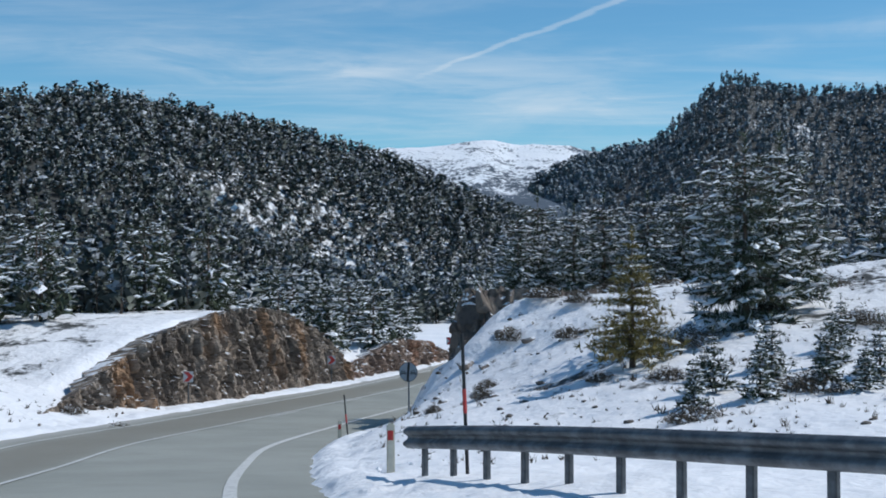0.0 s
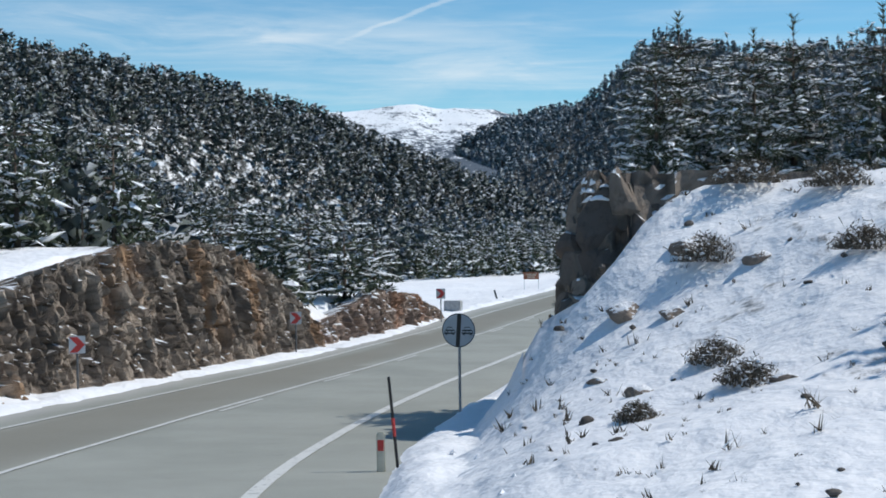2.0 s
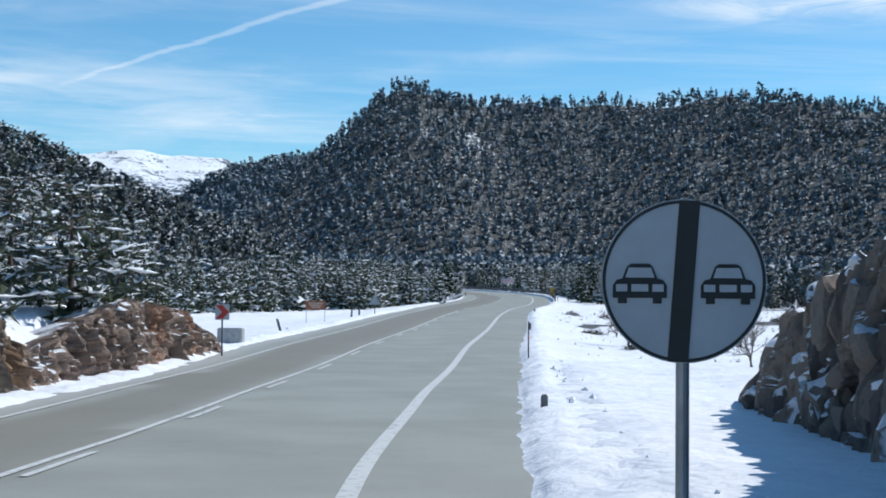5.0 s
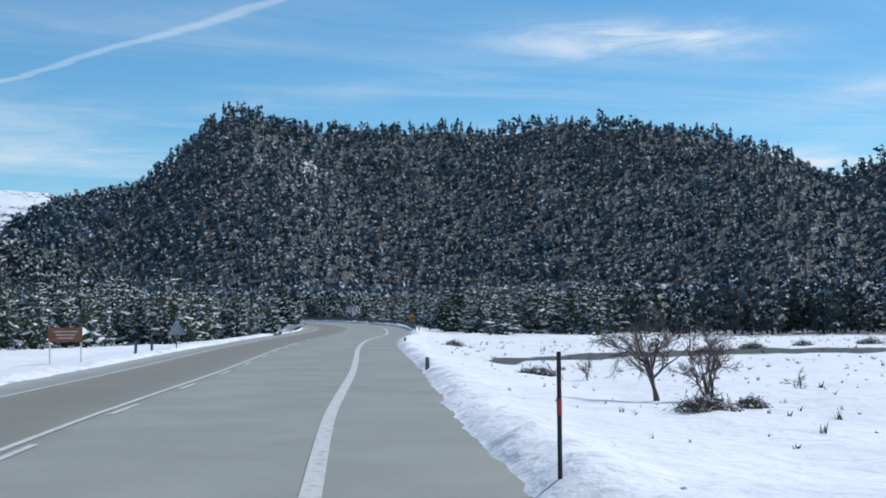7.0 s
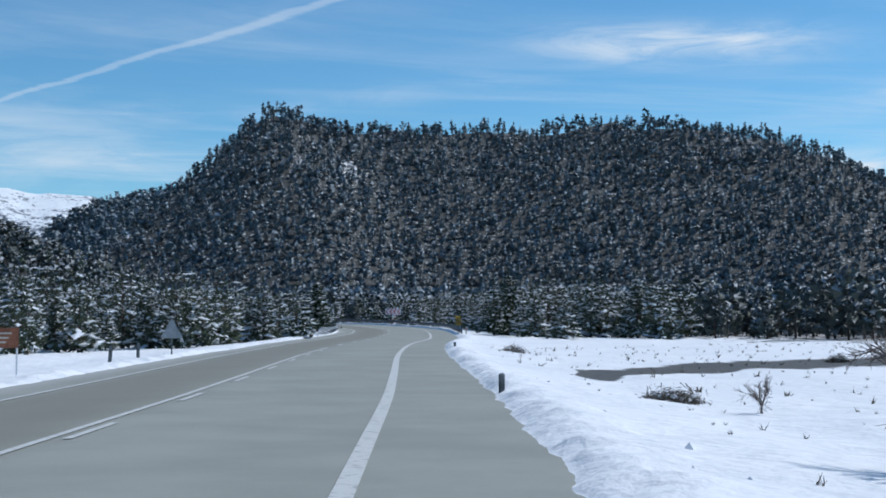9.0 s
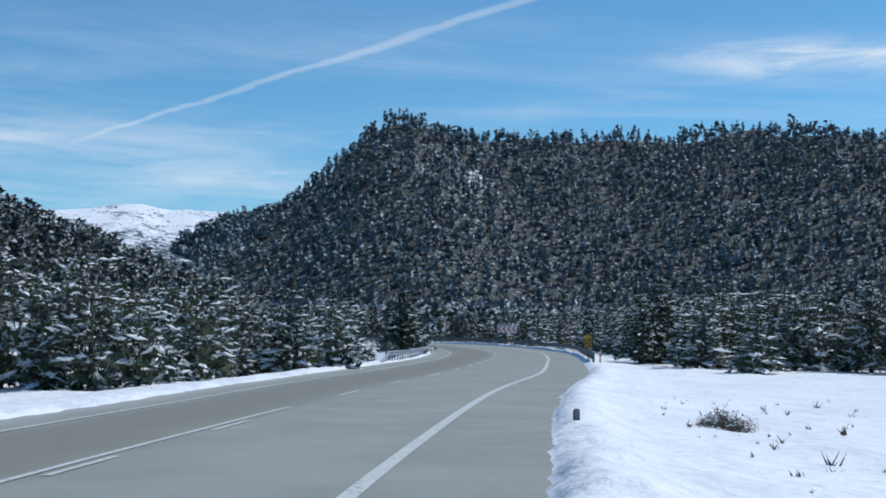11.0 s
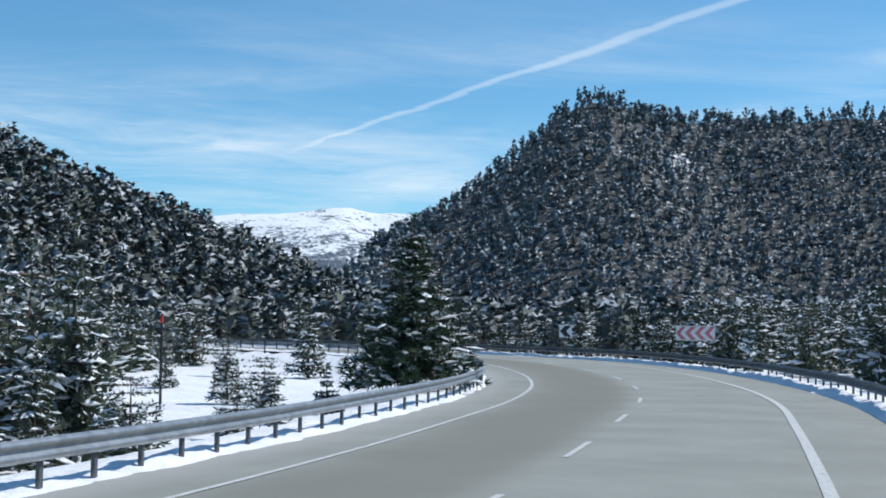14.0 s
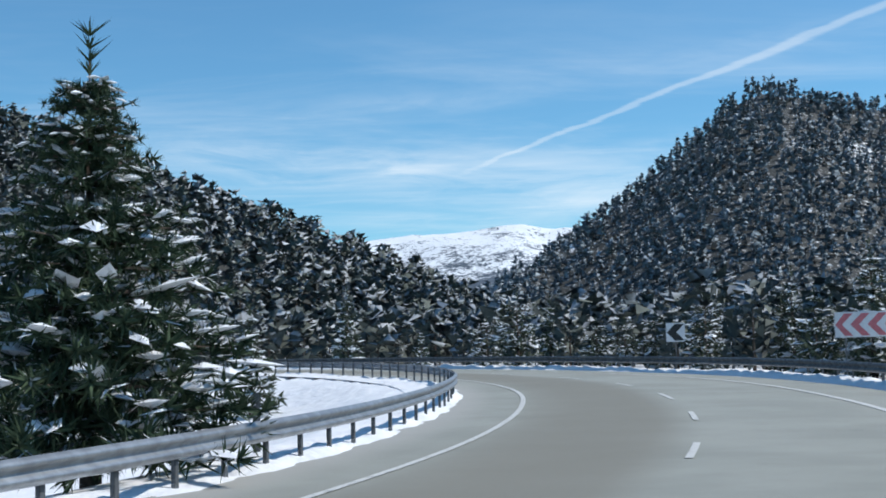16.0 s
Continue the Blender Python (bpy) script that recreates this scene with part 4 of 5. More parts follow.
# main mountain
x, y, rng = scatter(40, 760, 330, 980, 4.75, 15)
ok, z, s, out = clear_of_road(x, y)
bearing = np.degrees(np.arctan2(x + 6, y - 60))
crest_at = np.interp(bearing, [5, 8, 13.6, 22.5, 30.6, 37, 40, 64], [640, 750, 824, 880, 888, 860, 1300, 1300])
keep = ok & (np.hypot(x + 6, y - 60) < crest_at) & (bearing > 3.5) & (bearing < 56) & ((x > 150) | (y > 520)) & (gaps(x, y) > -0.60)
x, y, z = x[keep], y[keep], z[keep]
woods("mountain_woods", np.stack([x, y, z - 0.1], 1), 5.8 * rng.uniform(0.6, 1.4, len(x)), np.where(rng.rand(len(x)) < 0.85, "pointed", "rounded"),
      M_NEEDLE_HAZE, "dark fir and pine woods dusted with snow on a steep mountain", 23, 29)
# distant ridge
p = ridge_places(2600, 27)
woods("ridge_woods", p, np.random.RandomState(28).uniform(7, 13, len(p)), np.where(np.arange(len(p)) % 4 > 0, "pointed", "rounded"), M_NEEDLE_HAZE, "far woods dusted with snow on a ridge", 29, 16)
# side slope beyond the field
x, y, rng = scatter(420, 1060, 330, 1080, 10.5, 19)
z, s, i, out = terrain(x, y)
bearing, reach = np.degrees(np.arctan2(x + 6, y - 60)), np.hypot(x + 6, y - 60)
crest_at = np.interp(bearing, [37, 41, 46, 54, 64], [1260, 1210, 1160, 1060, 910])
keep = (bearing > 33) & (bearing < 62) & (reach < crest_at) & (reach > 560) & ~((bearing < 42) & (reach < 930))
x, y, z = x[keep], y[keep], z[keep]
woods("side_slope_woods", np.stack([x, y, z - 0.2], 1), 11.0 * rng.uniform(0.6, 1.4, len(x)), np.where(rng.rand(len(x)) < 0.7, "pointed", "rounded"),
      M_NEEDLE_HAZE, "dark woods dusted with snow on a distant slope", 25, 26)
# right flat and side slope
x, y, rng = scatter(150, 420, 150, 330, 4.8, 17)
ok, z, s, out = clear_of_road(x, y)
ok &= np.degrees(np.arctan2(x - 9, y - 104)) < 62
x, y, z = x[ok], y[ok], z[ok]
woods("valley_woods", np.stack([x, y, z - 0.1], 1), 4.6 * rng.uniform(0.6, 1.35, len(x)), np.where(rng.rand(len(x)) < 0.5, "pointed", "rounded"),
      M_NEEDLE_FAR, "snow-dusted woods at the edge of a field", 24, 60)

# ---- rock faces ----
def cells(u, v, seed):
    """Broken stone: for each place the random depth and tone of its block, and how near it lies to a crack."""
    rng = np.random.RandomState(seed)
    jit, val = rng.rand(64, 64, 2), rng.rand(64, 64, 4)
    iu, iv = np.floor(u).astype(int), np.floor(v).astype(int)
    f1, f2 = np.full(u.shape, 9.0), np.full(u.shape, 9.0)
    pick = np.zeros(u.shape + (4,))
    off = np.zeros(u.shape + (2,))
    for a in (-1, 0, 1):
        for b in (-1, 0, 1):
            j, w = jit[(iu + a) % 64, (iv + b) % 64], val[(iu + a) % 64, (iv + b) % 64]
            du, dv = u - (iu + a + j[..., 0]), v - (iv + b + j[..., 1])
            d = np.abs(du) * 0.7 + np.hypot(du, dv) * 0.5
            near = d < f1
            f2 = np.where(near, f1, np.minimum(f2, d))
            f1 = np.where(near, d, f1)
            pick[near] = w[near]
            off[near] = np.stack([du, dv], -1)[near]
    return pick, off, f2 - f1


def rock_face(name, foot, tops, mat, label, seed, cell=0.20, depth=0.5, lean=0.25, block=(0.6, 0.95), rows=30, skirt=0.45, soft=False):
    """A broken rock wall: foot is a line (x, y, z), tops the height at each of its points; the face looks to the line's right."""
    p = spline(np.column_stack([np.array(foot, float), np.array(tops, float)]), cell)
    t = np.gradient(p[:, :2], axis=0)
    for _ in range(10):
        t[1:-1] = (t[:-2] + t[1:-1] + t[2:]) / 3
    t /= np.linalg.norm(t, axis=1)[:, None]
    nrm = np.stack([t[:, 1], -t[:, 0]], 1)
    n, m = len(p), rows
    s = (np.arange(n) * cell)[None, :].repeat(m + 4, 0)
    u = np.minimum(1.0, np.arange(m + 4) / m)[:, None].repeat(n, 1)
    over = np.maximum(0, np.arange(m + 4) - m)[:, None]
    hgt = p[None, :, 3] * u
    bend = 0.16 * wave(s.ravel(), hgt.ravel(), 1.6, 3, seed).reshape(s.shape)
    big, bo, bc = cells((s + bend) / (block[0] * 2.6), (hgt + bend) / (block[1] * 2.0), int(seed * 10) + 1)
    mid, mo, mc = cells((s + bend) / block[0], (hgt + 0.7 * bend + big[..., 3]) / block[1], int(seed * 10) + 2)
    fin, fo, fc = cells((s - bend) / (block[0] * 0.42), (hgt + bend) / (block[1] * 0.36), int(seed * 10) + 3)
    d = 1.0 * (big[..., 0] - 0.5) + 0.75 * (mid[..., 0] - 0.5) + 0.35 * (fin[..., 0] - 0.5)
    d += 0.5 * (big[..., 1] - 0.5) * bo[..., 0] + 0.6 * (mid[..., 1] - 0.5) * mo[..., 0] + 0.5 * (mid[..., 2] - 0.6) * mo[..., 1] + 0.25 * (fin[..., 2] - 0.5) * fo[..., 1]
    d -= 0.35 * (1 - ease(0.0, 0.14, mc)) + 0.3 * (1 - ease(0.0, 0.08, bc)) + 0.10 * (1 - ease(0.0, 0.15, fc))
    d = d * depth * np.clip(p[None, :, 3] / 1.2, 0.1, 1) * (0.45 + 0.55 * np.sin(np.pi * np.minimum(1, 0.15 + u * 0.75)))
    back = -lean * hgt + d - skirt * over * np.clip(p[None, :, 3] / 2, 0.1, 1) + 0.35 * (u == 0)
    zz_ = p[None, :, 2] + hgt - 0.25 * (u == 0) + 0.20 * (mid[..., 3] - 0.5) * (u > 0.08) * (over == 0) * np.clip(p[None, :, 3] / 3, 0, 1) - 0.10 * over
    v = np.stack([p[None, :, 0] + nrm[None, :, 0] * back, p[None, :, 1] + nrm[None, :, 1] * back, zz_], -1).reshape(-1, 3)
    a = (np.arange(m + 3)[:, None] * n + np.arange(n - 1)[None, :]).ravel()
    me = mesh_of(name, v, np.stack([a, a + 1, a + n + 1, a + n], 1), [mat], smooth=soft)
    me.attributes.new("tone", 'FLOAT', 'POINT').data.foreach_set("value", (0.45 * big[..., 3] + 0.35 * mid[..., 3] + 0.2 * fin[..., 3]).ravel().astype(np.float32))
    # Mask for the painted crack darkening, matching the recesses cut above.
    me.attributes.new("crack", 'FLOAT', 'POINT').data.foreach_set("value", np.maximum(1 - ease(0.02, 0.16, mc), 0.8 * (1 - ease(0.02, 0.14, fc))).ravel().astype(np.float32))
    return tagged(new(name, me), label, "rock face", kind="structure")


def cut_foot(y0, y1):
    f, tops = [], []
    for y in np.arange(y0, y1, 1.0):
        i = int(np.argmax(LINE[:, 1] >= y))
        p = LINE[i] + RIGHT[i] * (cut_line(y) + 0.1)
        f.append((p[0], p[1], ROAD_Z[i] + 0.02))
        tops.append(max(0.05, float(np.interp(y, CUT_Y, CUT_H)) + 0.12))
    return f, tops


f, tops = cut_foot(66.4, 94.5)
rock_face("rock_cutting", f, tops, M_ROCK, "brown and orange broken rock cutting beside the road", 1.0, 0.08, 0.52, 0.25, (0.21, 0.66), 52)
f, tops = cut_foot(93.6, 111.6)
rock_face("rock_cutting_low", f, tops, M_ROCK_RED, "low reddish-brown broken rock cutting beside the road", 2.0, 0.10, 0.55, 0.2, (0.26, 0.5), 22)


def cliff_foot():
    f, tops = [], []
    for y, s_, h in [(67.4, 12.5, 4.4), (67.2, 10.0, 4.4), (67.0, 7.8, 4.4), (66.8, 5.8, 4.4), (66.8, 4.6, 4.4), (67.3, 3.8, 4.4), (68.4, 3.6, 4.4), (70, 3.6, 4.3), (72, 3.9, 4.1), (76, 4.7, 3.6),
                     (79, 5.4, 3.1), (82, 5.7, 2.6), (85, 5.7, 2.0), (87, 5.6, 1.2), (89, 5.6, 0.2)]:
        i = int(np.argmax(LINE[:, 1] >= y))
        p = LINE[i] + RIGHT[i] * s_
        f.append((p[0], p[1], ROAD_Z[i] + 0.1))
        tops.append(h)
    return f[::-1], tops[::-1]


LUMP = bmesh.new()
bmesh.ops.create_icosphere(LUMP, subdivisions=2, radius=1.0)
LUMP_V, LUMP_F = np.array([v.co[:] for v in LUMP.verts]), np.array([[v.index for v in q.verts] for q in LUMP.faces])
LUMP.free()


BLOCK = bmesh.new()
bmesh.ops.create_icosphere(BLOCK, subdivisions=3, radius=1.0)
BLOCK_V, BLOCK_F = np.array([v.co[:] for v in BLOCK.verts]), np.array([[v.index for v in q.verts] for q in BLOCK.faces])
BLOCK.free()


def cliff_blocks(foot, tops):
    """Angular blocks that stand out of the cliff, and the snow held on their ledges."""
    rng = np.random.RandomState(77)
    p = spline(np.column_stack([np.array(foot, float), np.array(tops, float)]), 0.1)
    t = np.gradient(p[:, :2], axis=0)
    for _ in range(30):
        t[1:-1] = (t[:-2] + t[1:-1] + t[2:]) / 3
    t /= np.linalg.norm(t, axis=1)[:, None]
    V, F, T, SV, SF = [], [], [], [], []
    for k in range(1100):
        i = rng.randint(len(p))
        if p[i, 3] < 0.5:
            continue
        h = p[i, 3] * rng.uniform(-0.04, 0.93)
        r = 0.14 + 0.30 * rng.uniform(0, 1)**1.8
        v = BLOCK_V * 1.35
        for _ in range(11):
            d = rng.normal(0, 1, 3) * np.array([1.0, 1.0, 0.75])
            d /= np.linalg.norm(d)
            v = v - np.clip(v @ d - rng.uniform(0.62, 0.95), 0, None)[:, None] * d
        v = v * np.array([rng.uniform(0.7, 1.1), rng.uniform(0.6, 0.9), rng.uniform(0.8, 1.6)]) * r
        v = v * (1 + 0.07 * wave(BLOCK_V[:, 0] * 2 + k, BLOCK_V[:, 1] * 2 + 3 * BLOCK_V[:, 2], 0.6, 3, 3)[:, None])
        a = math.atan2(t[i, 1], t[i, 0]) + rng.uniform(-0.7, 0.7)
        v = np.stack([v[:, 0] * math.cos(a) - v[:, 1] * math.sin(a), v[:, 0] * math.sin(a) + v[:, 1] * math.cos(a), v[:, 2] + 0.25 * v[:, 0] * rng.uniform(-1, 1)], 1)
        back = -0.20 * h - 0.22 + rng.uniform(-0.16, 0.16)
        c = np.array([p[i, 0] + t[i, 1] * back, p[i, 1] - t[i, 0] * back, p[i, 2] + h])
        F.append(BLOCK_F + len(BLOCK_V) * len(V))
        V.append(v + c)
        T.append(np.full(len(v), rng.rand()))
        if rng.rand() < 0.40:
            q = LUMP_V * np.array([rng.uniform(0.35, 0.7), rng.uniform(0.3, 0.55), rng.uniform(0.14, 0.24)]) * r
            q = q * (1 + 0.25 * np.sin(5 * LUMP_V[:, [1, 2, 0]] + rng.uniform(0, 6, 3)))
            q = np.stack([q[:, 0] * math.cos(a) - q[:, 1] * math.sin(a), q[:, 0] * math.sin(a) + q[:, 1] * math.cos(a), q[:, 2] - 0.45 * (q[:, 0]**2 + q[:, 1]**2) / r], 1)
            top_ = v[np.argsort(v[:, 2])[-12:]].mean(0)
            SF.append(LUMP_F + len(LUMP_V) * len(SV))
            SV.append(q + c + 0.92 * top_)
    me = mesh_of("cliff_blocks", np.vstack(V), np.vstack(F), [M_CLIFF])
    me.attributes.new("tone", 'FLOAT', 'POINT').data.foreach_set("value", np.concatenate(T).astype(np.float32))
    tagged(new("cliff_blocks", me), "dark brown angular blocks of a shaded cliff, patched with snow", "rock face", kind="stuff")
    tagged(new("cliff_snow", mesh_of("cliff_snow", np.vstack(SV), np.vstack(SF), [M_SNOWPAD], smooth=True)), "rounded pads of snow on the cliff's ledges", "snow", kind="stuff")


f, tops = cliff_foot()
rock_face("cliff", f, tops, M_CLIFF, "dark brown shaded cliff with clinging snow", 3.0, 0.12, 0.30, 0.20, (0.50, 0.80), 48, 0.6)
cliff_blocks(f, tops)


ROUGH = bmesh.new()
bmesh.ops.create_icosphere(ROUGH, subdivisions=4, radius=1.0)
ROUGH_V, ROUGH_F = np.array([v.co[:] for v in ROUGH.verts]), np.array([[v.index for v in q.verts] for q in ROUGH.faces])
ROUGH.free()


def boulder(x, y, r, seed):
    rng = np.random.RandomState(seed)
    v = ROUGH_V * np.array([1.2, 0.9, 0.7]) * r
    for k in range(7):
        d = rng.normal(0, 1, 3)
        d /= np.linalg.norm(d)
        v = v - np.clip(v @ d - rng.uniform(0.5, 0.75) * r, 0, None)[:, None] * d
    v = v * (1 + 0.10 * wave(ROUGH_V[:, 0] * 3 + seed, ROUGH_V[:, 1] * 3 + 2 * ROUGH_V[:, 2], 0.9, 4, 3)[:, None])
    me = mesh_of("boulder", v, ROUGH_F, [M_BOULDER])
    me.attributes.new("tone", 'FLOAT', 'POINT').data.foreach_set("value", np.full(len(v), 0.4, np.float32))
    ob = new("boulder", me)
    ob.location = (x, y, height(x, y) - 0.2 * r)
    return tagged(ob, "brown boulder capped with snow on the bank", "boulder", "boulders on the bank")


for k, (y_, s_, r_) in enumerate([(61.2, 4.3, 0.30), (63.6, 5.6, 0.34), (64.6, 5.0, 0.5), (65.6, 6.1, 0.55), (64.0, 6.9, 0.35), (59.4, 4.6, 0.28), (57.8, 6.0, 0.25)]):
    q_, _, i_ = on_road(y_, s_)
    boulder(q_[0], q_[1], 0.6 * r_, 500 + k)


# ---- guard rails ----
BEAM = [(0.0, 0.155), (0.045, 0.13), (0.075, 0.10), (0.075, 0.065), (0.02, 0.03), (0.0, 0.0), (0.02, -0.03), (0.075, -0.065), (0.075, -0.10), (0.045, -0.13), (0.0, -0.155)]


def guard_rail(pts, label, mat, top=0.62, gap=2.0, toward=1, ramp=0.0):
    """A steel beam on posts along the given places; toward: the side of the traffic."""
    p = spline(pts, 0.5)
    t = np.gradient(p[:, :2], axis=0)
    t /= np.linalg.norm(t, axis=1)[:, None]
    nrm = np.stack([t[:, 1], -t[:, 0]], 1) * toward
    rail = empty("guard_rail", Matrix.Translation(p[0]))
    down = np.zeros(len(p))
    if ramp:
        down = -(top + 0.05) * (1 - ease(0, ramp, np.arange(len(p)) * 0.5))
    V, F, k = [], [], len(BEAM)
    for thick in (0.0, -0.008):
        for i in range(len(p)):
            for a, b in BEAM:
                V.append((p[i, 0] + nrm[i, 0] * (a + 0.06 + thick) - p[0, 0], p[i, 1] + nrm[i, 1] * (a + 0.06 + thick) - p[0, 1], p[i, 2] + top - 0.155 + b + down[i] - p[0, 2]))
    n = len(p)
    for q in range(2):
        for i in range(n - 1):
            for j in range(k - 1):
                a = q * n * k + i * k + j
                F.append((a, a + 1, a + k + 1, a + k))
    o = new("beam", mesh_of("beam", V, F, [mat], smooth=True))
    o.parent = rail
    bm = bmesh.new()
    box(bm, 0.06, 0.11, top + 0.5, Matrix.Translation((0, 0, (top - 0.5) / 2 - 0.03)), 0.008)
    post = bpy.data.meshes.new("post")
    bm.to_mesh(post)
    bm.free()
    post.materials.append(M_STEEL_OLD)
    for i in range(2, n, int(gap / 0.5)):
        if down[i] < -0.3:
            continue
        o = new("post", post)
        o.parent = rail
        o.matrix_local = Matrix.Translation(Vector(p[i] - p[0])) @ pose(0, 0, 0, 0, 0, math.degrees(math.atan2(-t[i, 0], t[i, 1])))
    return tagged(rail, label, "guard rail")


def beside(y0, y1, side, gap, lift=0.0):
    pts = []
    i0, i1 = int(np.argmax(LINE[:, 1] >= y0)), (int(np.argmax(LINE[:, 1] >= y1)) if y1 < 357 else len(LINE) - 6)
    for i in range(i0, i1, 8):
        off = (OFF_EDGE[i] + gap) if side > 0 else (OFF_FAR[i] - gap)
        q = LINE[i] + RIGHT[i] * off
        pts.append((q[0], q[1], ROAD_Z[i] + lift))
    return pts


guard_rail(beside(221, 357.5, -1, 0.25), "grey galvanised steel guard rail on short posts in the snow", M_STEEL, 0.66, 1.5, 1, 5.0)
guard_rail(beside(220.5, 357.5, 1, 0.65, 0.08), "dark weathered steel guard rail half sunk in ploughed snow", M_STEEL_OLD, 0.60, 1.5, -1, 3.0)
guard_rail([(-3.2, 41.6, 3.30), (-2.3, 39.5, 3.56), (-1.1, 37, 3.84), (0.3, 34.5, 4.08), (1.8, 32, 4.30), (3.5, 28.5, 4.56), (6, 23, 4.95)][::-1],
           "dark steel guard rail half buried in snow on a bend", M_STEEL_OLD, 0.70, 1.0, -1)


# ---- signs and posts ----
def facing(x, y, z, yaw):
    return Matrix.Translation((x, y, z)) @ pose(0, 0, 0, 0, 0, yaw)


def disc(r, n=48, h=1.0):
    return [(r * math.cos(2 * math.pi * i / n), h * r * math.sin(2 * math.pi * i / n)) for i in range(n)]


def ring(bm, r0, r1, y, thick, n=64):
    for i in range(n):
        a, b = 2 * math.pi * i / n, 2 * math.pi * (i + 1) / n
        q = [(r0 * math.cos(a), r0 * math.sin(a)), (r1 * math.cos(a), r1 * math.sin(a)), (r1 * math.cos(b), r1 * math.sin(b)), (r0 * math.cos(b), r0 * math.sin(b))]
        bm.faces.new([bm.verts.new((u, y, w)) for u, w in q])
    return bm


CAR = [(-0.105, -0.045), (-0.105, 0.0), (-0.09, 0.02), (-0.068, 0.025), (-0.05, 0.068), (-0.035, 0.078), (0.035, 0.078), (0.05, 0.068), (0.068, 0.025),
       (0.09, 0.02), (0.105, 0.0), (0.105, -0.045), (0.085, -0.045), (0.085, -0.065), (0.05, -0.065), (0.05, -0.045), (-0.05, -0.045), (-0.05, -0.065),
       (-0.085, -0.065), (-0.085, -0.045)]


def overtaking_sign(x, y, zc, z0, yaw, r):
    ob = empty("road_sign", facing(x, y, z0, yaw))
    h = zc - z0
    bm = bmesh.new()
    outline(bm, disc(r), 0.012, Matrix.Translation((0, -0.04, h)))
    plate = part("plate", bm, M_GREY_FACE, ob, "round pale grey sign face")
    bm = bmesh.new()
    ring(bm, r * 0.945, r * 0.985, -0.0445, 0.002)
    bmesh.ops.translate(bm, verts=bm.verts, vec=(0, 0, h))
    part("rim", bm, M_BLACK, plate, "thin black rim")
    bm = bmesh.new()
    w, lean = r * 0.125, r * 0.07
    outline(bm, [(-w - lean, -r * 0.98), (w - lean, -r * 0.98), (w + lean, r * 0.98), (-w + lean, r * 0.98)], 0.003, Matrix.Translation((0, -0.0475, h)))
    part("bar", bm, M_BLACK, plate, "black upright bar")
    for sx in (-1, 1):
        bm = bmesh.new()
        k = 1.22 * r / 0.36
        # car outline with its windscreen and grille cut out as paler plates
        outline(bm, [(a * k * 0.92, b * k) for a, b in CAR], 0.003, Matrix.Translation((sx * r * 0.53, -0.0465, h - 0.02)))
        part("car_symbol", bm, M_BLACK, plate, "black car symbol")
        bm = bmesh.new()
        outline(bm, [(-0.052 * k, 0.028 * k), (0.052 * k, 0.028 * k), (0.040 * k, 0.064 * k), (-0.040 * k, 0.064 * k)], 0.002, Matrix.Translation((sx * r * 0.53, -0.0495, h - 0.02)))
        for u0, u1 in ((-0.085, -0.045), (-0.030, 0.030), (0.045, 0.085)):
            outline(bm, [(u0 * k, -0.022 * k), (u1 * k, -0.022 * k), (u1 * k, 0.004 * k), (u0 * k, 0.004 * k)], 0.002, Matrix.Translation((sx * r * 0.53, -0.0495, h - 0.02)))
        part("window", bm, M_GREY_FACE, plate)
    bm = bmesh.new()
    tube(bm, 0.03, 0.03, h + r * 0.8 + 0.4, Matrix.Translation((0, 0.0, -0.4)), 12)
    part("pole", bm, M_STEEL, ob, "galvanised steel pole")
    return tagged(ob, "round grey overtaking sign with two black cars on a pole", "road sign")


overtaking_sign(-3.95, 72.0, 2.38, 0.72, -19, 0.36)


def chevron_plate(bm, n, w, h, flip, y):
    """Arrow bands across a board."""
    pitch, band = w / n, w / n * 0.5
    for k in range(n):
        x0 = -w / 2 + pitch * (k + 0.5) - band / 2
        d = h * 0.42 * flip
        pts = [(x0 - d / 2, -h * 0.44), (x0 + band - d / 2, -h * 0.44), (x0 + band + d / 2, 0), (x0 + band - d / 2, h * 0.44), (x0 - d / 2, h * 0.44), (x0 + d / 2, 0)]
        pts = [(min(max(a, -w * 0.49), w * 0.49), b) for a, b in pts]
        outline(bm, pts, 0.003, Matrix.Translation((0, y, 0)))
    return bm


def chevron_sign(x, y, zc, z0, yaw, w, h, n, flip, mat, back, label, group=""):
    ob = empty("chevron_sign", facing(x, y, z0, yaw))
    bm = bmesh.new()
    box(bm, w, 0.02, h, Matrix.Translation((0, 0, zc - z0)), 0.006)
    board = part("board", bm, back, ob)
    bm = bmesh.new()
    chevron_plate(bm, n, w, h, flip, 0)
    bmesh.ops.translate(bm, verts=bm.verts, vec=(0, -0.0145, zc - z0))
    part("arrow", bm, mat, board, "arrow bands pointing round the bend")
    for sx in ((0,) if w < 1 else (-w * 0.35, w * 0.35)):
        bm = bmesh.new()
        tube(bm, 0.028, 0.028, zc - z0 + 0.3 - h * 0.1, Matrix.Translation((sx, 0.04, -0.3)), 8)
        part("pole", bm, M_STEEL_OLD, ob)
    return tagged(ob, label, "road sign", group)


def on_cut(y, zc, size):
    i = int(np.argmax(LINE[:, 1] >= y))
    p = LINE[i] + RIGHT[i] * (cut_line(y) + 0.75)
    chevron_sign(p[0], p[1], zc, ROAD_Z[i] - 0.02, -math.degrees(math.atan2(p[0] + 6.5, p[1] - 45)), size, size * 1.1, 1, 1, M_RED, M_GREY_FACE,
                 "small red and white bend marker before a rock cutting", "bend markers by the cutting")


